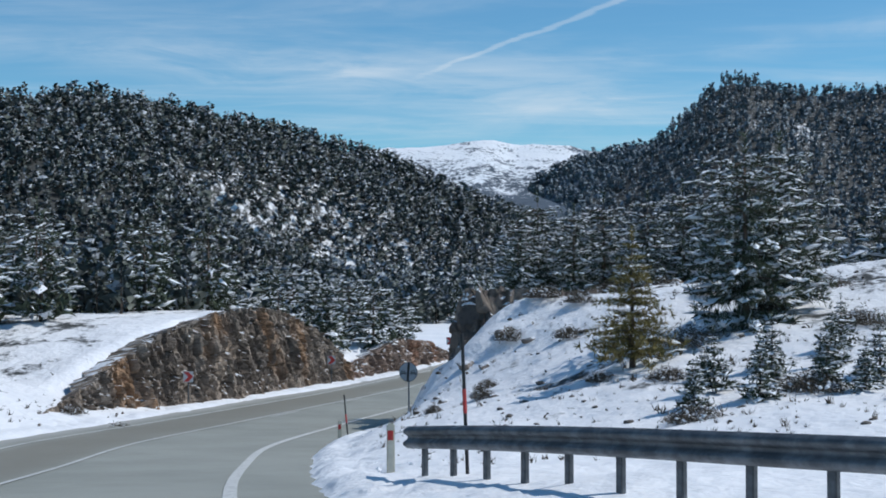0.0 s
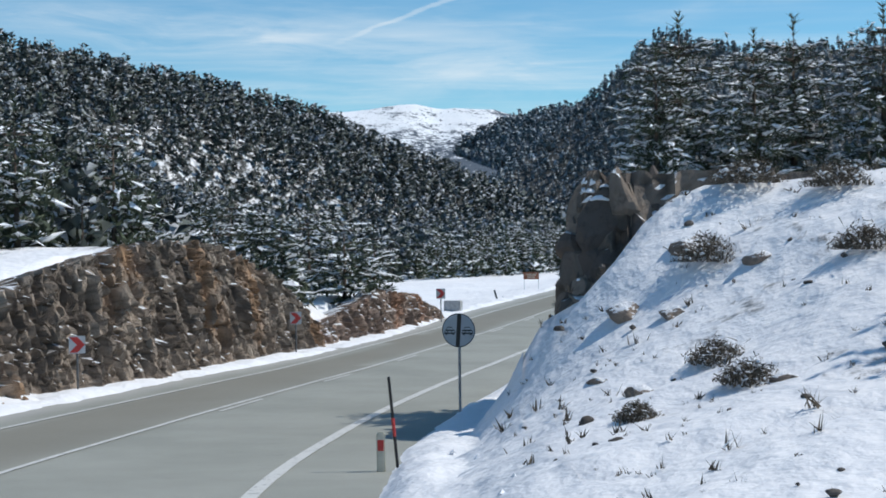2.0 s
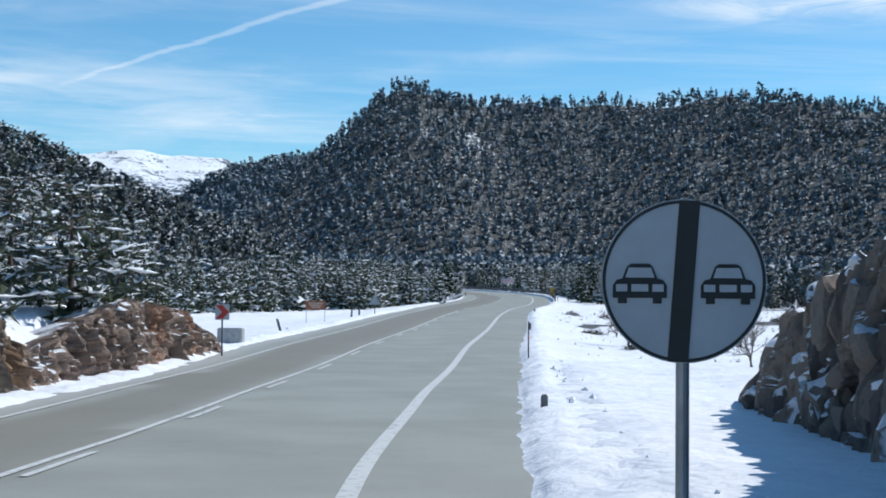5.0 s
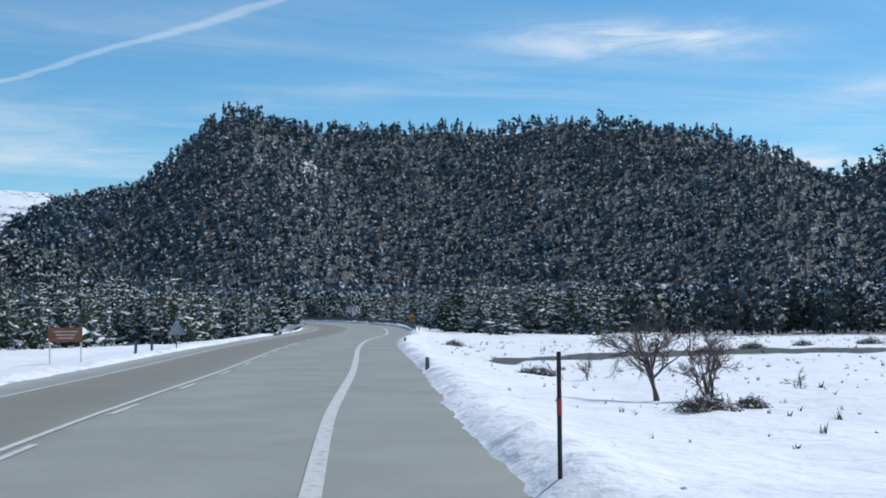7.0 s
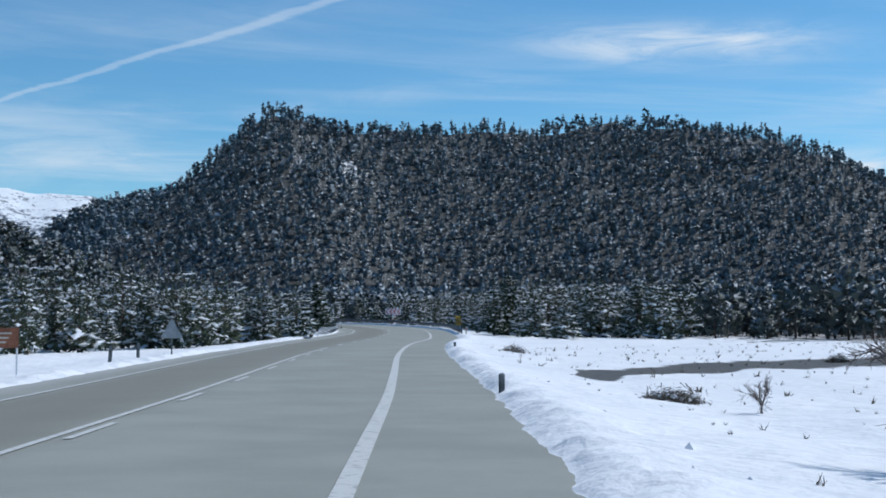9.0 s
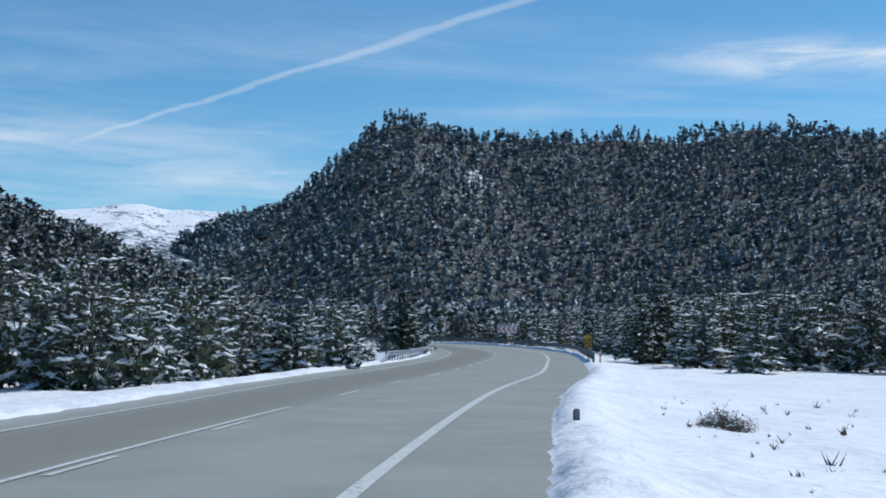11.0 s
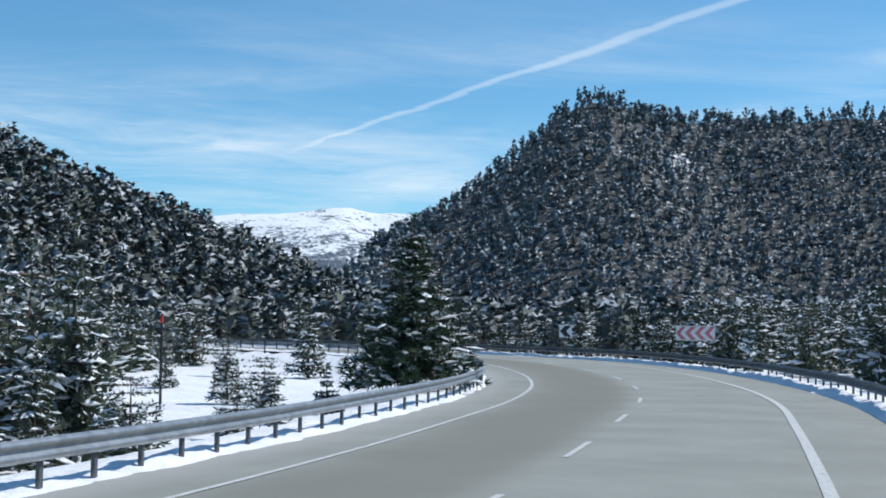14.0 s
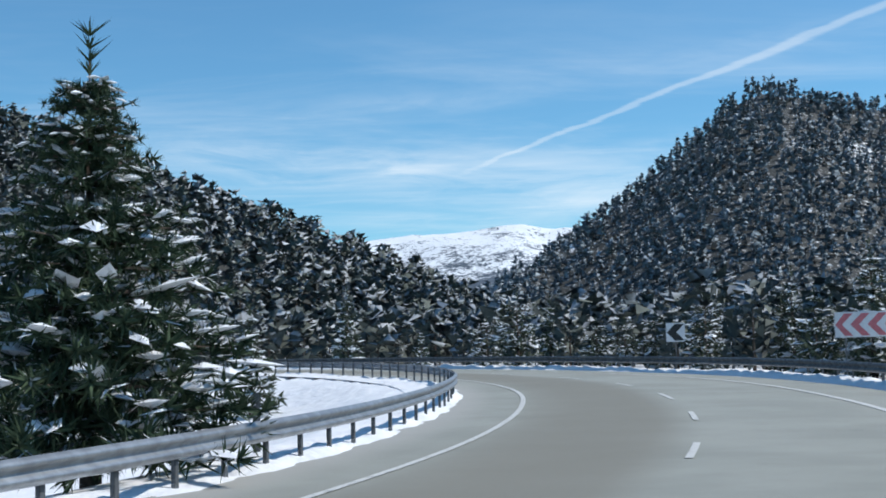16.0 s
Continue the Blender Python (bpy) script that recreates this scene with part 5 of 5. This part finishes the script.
on_cut(75.5, 1.75, 0.40)
on_cut(89.0, 1.45, 0.40)
on_cut(107.5, 1.35, 0.45)
chevron_sign(64.2, 293.0, 2.55, 0.75, -18, 2.2, 0.85, 4, -1, M_PINK, M_WHITE, "wide red and white chevron board pointing round the bend")
chevron_sign(60.4, 313.0, 2.75, 1.0, -8, 0.9, 0.9, 1, -1, M_BLACK, M_WHITE, "square black and white bend marker behind the guard rail")


def hazard_sign(x, y, zc, z0, yaw, w, h):
    ob = empty("hazard_marker", facing(x, y, z0, yaw))
    bm = bmesh.new()
    box(bm, w, 0.02, h, Matrix.Translation((0, 0, zc - z0)), 0.01)
    board = part("board", bm, M_YELLOW, ob, "yellow board")
    for k in (-1.0, -0.36, 0.28, 0.92):
        bm = bmesh.new()
        c = k * h * 0.42
        pts = [(-w / 2, c - 0.12 - w * 0.5), (w / 2, c - 0.12 + w * 0.35), (w / 2, c + 0.02 + w * 0.35), (-w / 2, c + 0.02 - w * 0.5)]
        pts = [(a, min(max(b, -h / 2), h / 2)) for a, b in pts]
        if max(b for _, b in pts) - min(b for _, b in pts) > 0.05:
            outline(bm, pts, 0.003, Matrix.Translation((0, -0.0145, zc - z0)))
            part("stripe", bm, M_BLACK, board, "slanted black stripe")
        else:
            bm.free()
    bm = bmesh.new()
    tube(bm, 0.03, 0.03, zc - z0 + 0.3, Matrix.Translation((0, 0.04, -0.3)), 8)
    part("pole", bm, M_STEEL_OLD, ob)
    return tagged(ob, "yellow hazard marker with slanted black stripes at the guard rail's start", "road sign")


hazard_sign(48.1, 223.0, 1.3, 0.1, -14, 0.50, 0.82)


def delineator(x, y, h, label, mat=None, lean=0.0, yaw=0.0, cap=True):
    z = height(x, y)
    ob = empty("delineator_post", facing(x, y, z, yaw) @ pose(0, 0, 0, 0, lean, 0))
    bm = bmesh.new()
    box(bm, 0.12, 0.05, h + 0.3, Matrix.Translation((0, 0, (h - 0.3) / 2)), 0.02)
    body = part("body", bm, mat or M_CREAM, ob)
    if cap:
        bm = bmesh.new()
        box(bm, 0.085, 0.008, h * 0.2, Matrix.Translation((0, -0.03, h * 0.76)), 0.003)
        part("reflector", bm, M_RED, body, "red reflector")
    return tagged(ob, label, "marker post", "delineator posts")


delineator(-3.4, 42.1, 0.72, "cream marker post with a red reflector by a rail", yaw=-3)
delineator(-5.7, 62.0, 0.75, "cream marker post with a red reflector on a snow bank", yaw=-8)
delineator(0.75, 87.6, 0.6, "dark marker post on the snowy verge", M_STEEL_OLD, cap=False)
for px, py in ((14.9, 131.2), (26.6, 165.5)):
    delineator(px, py, 0.6, "dark marker post on the snowy verge", M_STEEL_OLD, cap=False)
delineator(46.8, 217.5, 0.75, "cream marker post on the snowy verge", yaw=-14)
for px, py, ln in ((2.4, 131.0, -16), (10.0, 153.0, 4), (11.6, 158.5, 0)):
    delineator(px, py, 0.6, "thin dark post leaning in the snow", M_STEEL_OLD, ln, cap=False)
delineator(47.9, 269.0, 1.0, "dark marker post beside the guard rail", M_STEEL_OLD, cap=False)


def snow_pole(x, y, h, lean=0.0, bands=((0.45, 0.62),), r=0.032):
    ob = empty("snow_pole", Matrix.Translation((x, y, height(x, y))) @ pose(0, 0, 0, 0, lean, 0))
    bm = bmesh.new()
    tube(bm, r, r * 0.9, h + 0.3, Matrix.Translation((0, 0, -0.3)), 10)
    rod = part("rod", bm, M_BLACK, ob)
    for a, b in bands:
        bm = bmesh.new()
        tube(bm, r * 1.06, r * 1.04, h * (b - a), Matrix.Translation((0, 0, h * a)), 10)
        part("band", bm, M_RED, rod, "red band")
    return tagged(ob, "tall thin black snow pole with a red band", "snow pole", "snow poles")


snow_pole(-2.3, 40.0, 1.9, -2, ((0.45, 0.62),), 0.026)
snow_pole(-5.45, 62.1, 1.5, -5, ((0.45, 0.62),), 0.024)
snow_pole(6.3, 105.3, 1.45, 0, ((0.62, 0.72),), 0.022)
snow_pole(36.2, 274.5, 4.0, 0, ((0.90, 0.98),), 0.06)


def board_sign(x, y, z0, yaw, w, h, lift, mat, label):
    ob = empty("information_board", facing(x, y, z0, yaw))
    bm = bmesh.new()
    box(bm, w, 0.03, h, Matrix.Translation((0, 0, lift + h / 2)), 0.01)
    panel = part("panel", bm, mat, ob)
    for k in range(3):
        bm = bmesh.new()
        box(bm, w * (0.7 - 0.12 * k), 0.004, h * 0.08, Matrix.Translation((0, -0.018, lift + h * (0.72 - 0.22 * k))))
        part("lettering_bar", bm, M_CREAM if mat is M_BROWN else M_GREY_FACE, panel, "faded line of writing")
    for sx in (-w * 0.46, w * 0.46):
        bm = bmesh.new()
        tube(bm, 0.025, 0.025, lift + h + 0.25, Matrix.Translation((sx, 0.03, -0.25)), 8)
        part("leg", bm, M_WHITE, ob)
    return tagged(ob, label, "information board")


board_sign(6.2, 144.0, height(6.2, 144.0), -10, 1.15, 0.52, 0.75, M_BROWN, "rust-brown information board on two white legs in the snow")


def triangle_sign(x, y, z0, yaw):
    ob = empty("road_sign", facing(x, y, z0, yaw))
    bm = bmesh.new()
    outline(bm, [(-0.45, 0.95), (0.45, 0.95), (0.0, 1.75)], 0.015, Matrix.Translation((0, -0.04, 0)))
    bmesh.ops.bevel(bm, geom=[e for e in bm.edges if abs((e.verts[0].co - e.verts[1].co).y) > 0.01], offset=0.05, segments=3, affect='EDGES')
    part("plate", bm, M_STEEL, ob, "bare grey back of the plate")
    bm = bmesh.new()
    tube(bm, 0.03, 0.03, 1.9, Matrix.Translation((0, 0, -0.3)), 10)
    part("pole", bm, M_STEEL_OLD, ob)
    return tagged(ob, "triangular road sign seen from its grey back", "road sign")


triangle_sign(13.2, 161.0, height(13.2, 161.0), -6)

bm = bmesh.new()
box(bm, 0.95, 0.5, 0.62, Matrix.Translation((0, 0, 0.25)), 0.04)
ob = part("concrete_block", bm, M_CONCRETE)
ob.matrix_world = facing(-1.2, 118.5, height(-1.2, 118.5), -20)
tagged(ob, "pale concrete block at the end of the rock cutting", "concrete block")


# ---- single trees and shrubs ----
def big_pine(name, x, y, h, mat, label, seed, wide=0.30, levels=15, per=8, tufts=6, spikes=9, pads=0.25, z=None, thin=0.17, spread=False):
    """A pine with limbs and tufts of needles, snow lying on some boughs."""
    rng = np.random.RandomState(seed)
    ob = empty(name, Matrix.Translation((x, y, (height(x, y) if z is None else z) - 0.05)))
    tv, tf = cone_trunk(0.028 * h, 1.04 * h, 9)
    o = new("trunk", mesh_of("trunk", tv, tf, [M_BARK], smooth=True))
    o.parent = ob
    shape = (lambda t: wide * 3.1 * crown_shape(np.array([max(0.2, t)]), "rounded")[0]) if spread else (lambda t: wide * (1.02 - t)**0.9 + 0.01)
    V, F, I = needles(rng, shape, levels, per, tufts, spikes, thin, pads)
    o = new("foliage", mesh_of("foliage", V * h, F, [mat, M_SNOWPAD, M_BARK], I))
    o.parent = ob
    return tagged(ob, label, "tree")


big_pine("dark_pine", 46.1, 266.0, 6.2, M_NEEDLE_DARK, "tall dark green pine with snow on its boughs behind the rail", 5, 0.47, 19, 11, 10, 16, 0.24, None, 0.085)
big_pine("yellowing_pine", 2.0, 55.5, 3.3, M_NEEDLE_OLIVE, "yellowing young pine standing in snow", 6, 0.42, 14, 9, 7, 15, 0.12, None, 0.09)
big_pine("roadside_pine", 55.5, 229.0, 6.2, M_NEEDLE_DARK, "dark green pine with a little snow behind the verge", 7, 0.38, 16, 8, 7, 14, 0.22, None, 0.09)
big_pine("roadside_pine", 53.4, 227.4, 5.0, M_NEEDLE_DARK, "dark green pine with a little snow behind the verge", 8, 0.38, 14, 8, 7, 14, 0.22, None, 0.09)
big_pine("old_pine", 5.4, 58.3, 5.0, M_NEEDLE, "old spreading pine laden with snow", 9, 0.36, 13, 9, 9, 14, 0.5, None, 0.10, True)
big_pine("old_pine", 6.6, 59.4, 4.7, M_NEEDLE, "old spreading pine laden with snow", 10, 0.34, 13, 9, 9, 14, 0.5, None, 0.10, True)
for k, (px, py, ph) in enumerate([(-0.7, 71.8, 3.9), (0.0, 70.6, 3.2), (0.8, 72.0, 4.2), (2.0, 70.6, 3.4), (3.2, 71.8, 4.0), (4.6, 70.4, 3.8), (6.0, 71.2, 4.2), (7.8, 70.4, 4.4)]):
    big_pine("shoulder_pine", px, py, ph, M_NEEDLE, "snow-laden pine on the shoulder above the cliff", 80 + k, 0.33, 13, 9, 7, 13, 0.55, None, 0.11, True)
for k, (px, py, ph) in enumerate([(10.5, 76.5, 4.2), (12.6, 78.2, 4.4), (11.2, 80, 4.0), (15, 75.5, 4.6), (18, 78, 5), (8.6, 74.4, 3.6), (20, 70, 5), (23, 66, 5.2), (27, 63, 5), (12.5, 84, 3.4),
                                  (22, 74, 5), (26, 70, 5)]):
    plant("shoulder_pine", px, py, ph, ("round", k % 5), "snow-laden pine on the wooded shoulder", "pines on the shoulder", 40.0 * k, 1.25)
for k, (px, py, ph) in enumerate([(-9.4, 100.6, 4.3), (-6.9, 103.2, 4.2), (-12.0, 98.8, 4.6), (-10.6, 104.0, 4.6), (-15.0, 99.5, 4.8), (-8.6, 107.5, 4.4), (-13.4, 103.5, 5.0), (-17.5, 97.0, 4.6),
                                  (-12.4, 108.5, 4.8), (-17.0, 104.0, 5.0), (-20.5, 100.0, 5.2), (-14.6, 94.5, 3.6), (-19.0, 92.5, 4.2), (-5.6, 110.0, 3.6), (-22.5, 95.0, 5.0)]):
    plant("pine_above_cutting", px, py, ph, ("round" if k % 3 else "point", k % 5), "tall dark pine with snow behind the rock cutting", "pines behind the cutting", 70.0 * k, 1.3)
for k, (px, py, ph) in enumerate([(2.2, 48.3, 1.1), (2.8, 49.4, 1.3), (3.4, 48, 1.2), (4.1, 50, 1.4), (4.8, 48.5, 1.2), (4.4, 52, 1.1), (5.6, 51, 1.3), (3.1, 52, 0.9), (5.4, 48, 1.0), (6.4, 53, 1.2), (6.0, 49, 1.2)]):
    plant("young_pine", px, py, ph, ("point", k % 5), "small snow-covered pine sapling behind the rail", "saplings behind the rail", 60.0 * k, 1.3)
for k, (px, py, ph) in enumerate([(40.2, 259.5, 2.1), (43.0, 266.0, 1.9), (38.6, 247.0, 2.2), (41.5, 250.5, 1.5), (33.0, 229.0, 4.4), (29.5, 219.5, 5.6), (27.0, 224.0, 5.8), (31.0, 236.0, 4.8),
                                  (35.5, 240.0, 2.6), (36.5, 251.0, 3.8), (30.5, 212.0, 4.2), (38.8, 277.0, 2.8), (40.4, 276.4, 2.4), (42.2, 300.0, 4.2), (37.0, 302.0, 2.6), (35.0, 288.0, 2.2)]):
    plant("young_pine", px, py, ph, ("point" if k % 2 else "round", k % 5), "snow-dusted pine below the road's edge", "pines below the rail", 50.0 * k, 1.2)


for k, (px, py, ph) in enumerate([(52.0, 214.5, 4.4), (55.0, 218.5, 5.0), (51.0, 206.5, 3.8), (58.5, 224.5, 5.2), (55.0, 210.0, 4.6), (60.5, 232.0, 5.2), (58.0, 214.0, 5.0), (62.0, 222.0, 5.4), (53.6, 221.0, 3.6)]):
    plant("verge_pine", px, py, ph, ("round" if k % 2 else "point", k % 5), "dark pine dusted with snow behind the verge", "pines behind the verge", 65.0 * k, 1.35)


def shrub(x, y, r, h, mat, label, seed, n=1100, name="shrub"):
    """A low bush of fine twigs, with snow caught among them."""
    rng = np.random.RandomState(seed)
    a, q = rng.uniform(0, 6.28, n), np.sqrt(rng.uniform(0, 1, n))
    tip = np.stack([r * q * np.cos(a), r * q * np.sin(a), h * (1.05 - 0.8 * q * q) * rng.uniform(0.25, 1.1, n)], 1) + rng.normal(0, 0.12, (n, 3)) * np.array([r, r, 0.5 * h])
    tip[:, 2] = np.clip(tip[:, 2], 0.03, None)
    d = rng.normal(0, 1, (n, 3)) + np.stack([np.cos(a), np.sin(a), 1.2 + 0 * a], 1)
    d /= np.linalg.norm(d, axis=1)[:, None]
    root = tip - d * (0.22 * r + 0.1 * h) * rng.uniform(0.6, 1.5, n)[:, None]
    root[:, 2] = np.clip(root[:, 2], -0.03, None)
    w = np.cross(d, rng.normal(0, 1, (n, 3)))
    w = w / (np.linalg.norm(w, axis=1)[:, None] + 1e-6) * (0.006 + 0.006 * r)
    v = np.concatenate([root + w, root - w, tip], 0)
    k = np.arange(n)
    f = np.stack([k, k + n, k + 2 * n], 1)
    ns = 46
    sv, sf = clumps(tip[:ns] * np.array([0.9, 0.9, 0.85]), 0.09 * r * rng.uniform(0.4, 1.2, ns), rng, 0.55, 0.4)
    me = mesh_of(name, np.vstack([v, sv]), np.vstack([f, sf + len(v)]), [mat, M_SNOWPAD], np.r_[np.zeros(len(f), int), np.ones(len(sf), int)], smooth=True)
    ob = new(name, me)
    ob.location = (x, y, height(x, y))
    return tagged(ob, label, "shrub", "low shrubs")


def strewn(name, n, x0, x1, y0, y1, size, mat, label, seed, test, flat=0.6, grass=False, stone=False):
    """Small uncounted bits lying on the ground: lumps, rounded stones or tufts of grass."""
    rng = np.random.RandomState(seed)
    x, y = rng.uniform(x0, x1, n), rng.uniform(y0, y1, n)
    z, s, i, out = terrain(x, y)
    k = test(s, LINE[i, 1], out)
    c = np.stack([x[k], y[k], z[k]], 1)
    m = len(c)
    sizes = size * np.clip(rng.lognormal(-0.3, 0.5, m), 0.3, 1.7)
    if grass:
        tip = rng.normal(0, 1, (m, 9, 3)) * np.array([0.6, 0.6, 0.35]) + np.array([0, 0, 1.1])
        w = rng.normal(0, 1, (m, 9, 3)) * 0.09
        root = rng.normal(0, 0.3, (m, 9, 3)) * np.array([1, 1, 0])
        v = (np.stack([root + w, root - w, root + tip], 2) * sizes[:, None, None, None] + c[:, None, None]).reshape(-1, 3)
        f = np.arange(len(v)).reshape(-1, 3)
    elif stone:
        v = LUMP_V[None] * (1 + 0.3 * np.sin(3.1 * LUMP_V[None][:, :, [2, 0, 1]] + rng.uniform(0, 6, (m, 1, 3)))) * np.array([1.2, 0.9, 0.6]) * sizes[:, None, None]
        a = rng.uniform(0, 6.28, m)[:, None]
        v = np.stack([v[..., 0] * np.cos(a) - v[..., 1] * np.sin(a), v[..., 0] * np.sin(a) + v[..., 1] * np.cos(a), v[..., 2]], -1) + c[:, None]
        v, f = v.reshape(-1, 3), (LUMP_F[None] + 42 * np.arange(m)[:, None, None]).reshape(-1, 3)
    else:
        v, f = clumps(c, sizes, rng, flat, 0.4)
    tagged(new(name, mesh_of(name, v, f, [mat], smooth=stone)), label, "debris", kind="stuff")


strewn("bank_stones", 420, -5, 22, 44, 68, 0.06, M_STONE, "dark stones poking through bank snow", 5, lambda s, y, out: (s > 3.0) & (s < 24), stone=True)
strewn("bank_grass", 2200, -5, 24, 42, 70, 0.075, M_SCRUB, "dry grass and scrub poking through bank snow", 15, lambda s, y, out: (s > 2.8) & (s < 26), grass=True)
strewn("field_tufts", 2600, 10, 90, 104, 180, 0.075, M_SCRUB, "brown grass tufts poking through field snow", 8, lambda s, y, out: (s > 4), grass=True)
strewn("slope_tufts", 1500, -34, -10, 38, 76, 0.08, M_SCRUB, "brown grass tufts poking through slope snow", 9, lambda s, y, out: (s < -9.5), grass=True)
strewn("fallen_rock", 900, -20, 0, 62, 99, 0.10, M_ROCK, "small fallen stones at the foot of the rock cutting", 6, lambda s, y, out: (s < -7.2) & (out > 0.0) & (out < 1.3))
strewn("clods", 9000, -8, 60, 40, 262, 0.055, M_SNOWPAD, "clods of ploughed snow along the verge", 7, lambda s, y, out: (out > 0.25) & (out < 1.5), 0.8)
for k, (px, py, r, h) in enumerate([(2.5, 59.6, 0.55, 0.45), (3.8, 57.4, 0.9, 0.5), (4.2, 70.4, 0.7, 0.45), (3.0, 70.6, 0.5, 0.35), (6.2, 70.6, 0.8, 0.4), (7.6, 71.2, 0.9, 0.4),
                                    (1.0, 61.8, 0.45, 0.3), (-1.4, 60.5, 0.4, 0.3), (4.6, 67, 0.7, 0.4), (5.2, 62.5, 0.5, 0.25), (13.9, 115.0, 0.55, 0.3), (15.9, 116.6, 0.35, 0.2),
                                    (17.6, 129.6, 0.6, 0.25), (36, 150, 0.5, 0.3), (40, 152, 0.7, 0.35), (46, 156, 0.6, 0.35), (52, 158, 0.8, 0.35), (30.5, 168, 0.6, 0.35),
                                    (-2.9, 58.2, 0.25, 0.2), (7.5, 55, 0.7, 0.35), (9.4, 53, 0.8, 0.4), (2.0, 47, 0.6, 0.3), (4.5, 48.5, 0.7, 0.35)]):
    shrub(px, py, r, h, M_SCRUB, "low brown scrub dusted with snow", 200 + k)
for k, (px, py, r, h) in enumerate([(6.0, 46.5, 0.6, 0.3), (-1.6, 58.4, 0.35, 0.25), (-0.6, 64.2, 0.5, 0.4), (0.6, 66.2, 0.6, 0.4), (1.6, 64.6, 0.5, 0.35), (2.8, 67.6, 0.7, 0.4), (2.4, 52.5, 0.5, 0.25), (1.2, 55.0, 0.4, 0.2), (6.4, 59.6, 0.6, 0.3), (8.6, 62.0, 0.8, 0.35), (-14.6, 57.0, 0.6, 0.3), (-16.2, 61.0, 0.5, 0.25), (-18.0, 58.0, 0.6, 0.3), (-13.6, 68.0, 0.5, 0.3), (-16.0, 70.5, 0.6, 0.3)]):
    shrub(px, py, r, h, M_SCRUB, "low brown scrub dusted with snow", 240 + k)


def bare_tree(x, y, h, seed, label, forks=5):
    """A leafless tree of forking twigs."""
    rng = np.random.RandomState(seed)
    cu = bpy.data.curves.new("branches", 'CURVE')
    cu.dimensions, cu.bevel_depth, cu.bevel_resolution, cu.resolution_u = '3D', 1.0, 0, 2
    cu.materials.append(M_TWIG)

    def grow(p, d, length, r, depth):
        pts = [p]
        for k in range(3):
            d = d + Vector(rng.uniform(-0.22, 0.22, 3)) + Vector((0, 0, 0.03))
            d.normalize()
            p = p + d * length / 3
            pts.append(p)
        sp = cu.splines.new('POLY')
        sp.points.add(3)
        for k, q in enumerate(pts):
            sp.points[k].co, sp.points[k].radius = (*q, 1), r * (1 - 0.14 * k)
        if depth == 0:
            return
        for k in range(3 if depth > 1 else 8):
            e = (d + Vector(rng.uniform(-0.9, 0.9, 3)) * 0.85 + Vector((0, 0, 0.08))).normalized()
            grow(pts[rng.randint(1, 4)], e, length * rng.uniform(0.62, 0.85), r * 0.6, depth - 1)

    for k in range(2):
        grow(Vector((0.08 * k, 0, -0.1)), Vector((rng.uniform(-0.45, 0.45), rng.uniform(-0.3, 0.3), 1)), h * 0.36, 0.020 * h, forks)
    tmp = new("tmp", cu)
    me = bpy.data.meshes.new_from_object(tmp.evaluated_get(bpy.context.evaluated_depsgraph_get()))
    bpy.data.objects.remove(tmp)
    ob = new("bare_tree", me)
    ob.location = (x, y, height(x, y))
    return tagged(ob, label, "tree")


bare_tree(14.9, 118.4, 2.2, 301, "leafless grey-brown tree in the snowy field")
bare_tree(15.6, 117.6, 1.9, 302, "leafless grey-brown tree in the snowy field")
bare_tree(17.8, 127.0, 0.8, 303, "small leafless bush in the snowy field", 4)
bare_tree(10.6, 99.5, 1.5, 304, "small leafless frosted tree beside the road")
bare_tree(20.5, 121.5, 0.6, 305, "small leafless bush in the snowy field", 4)
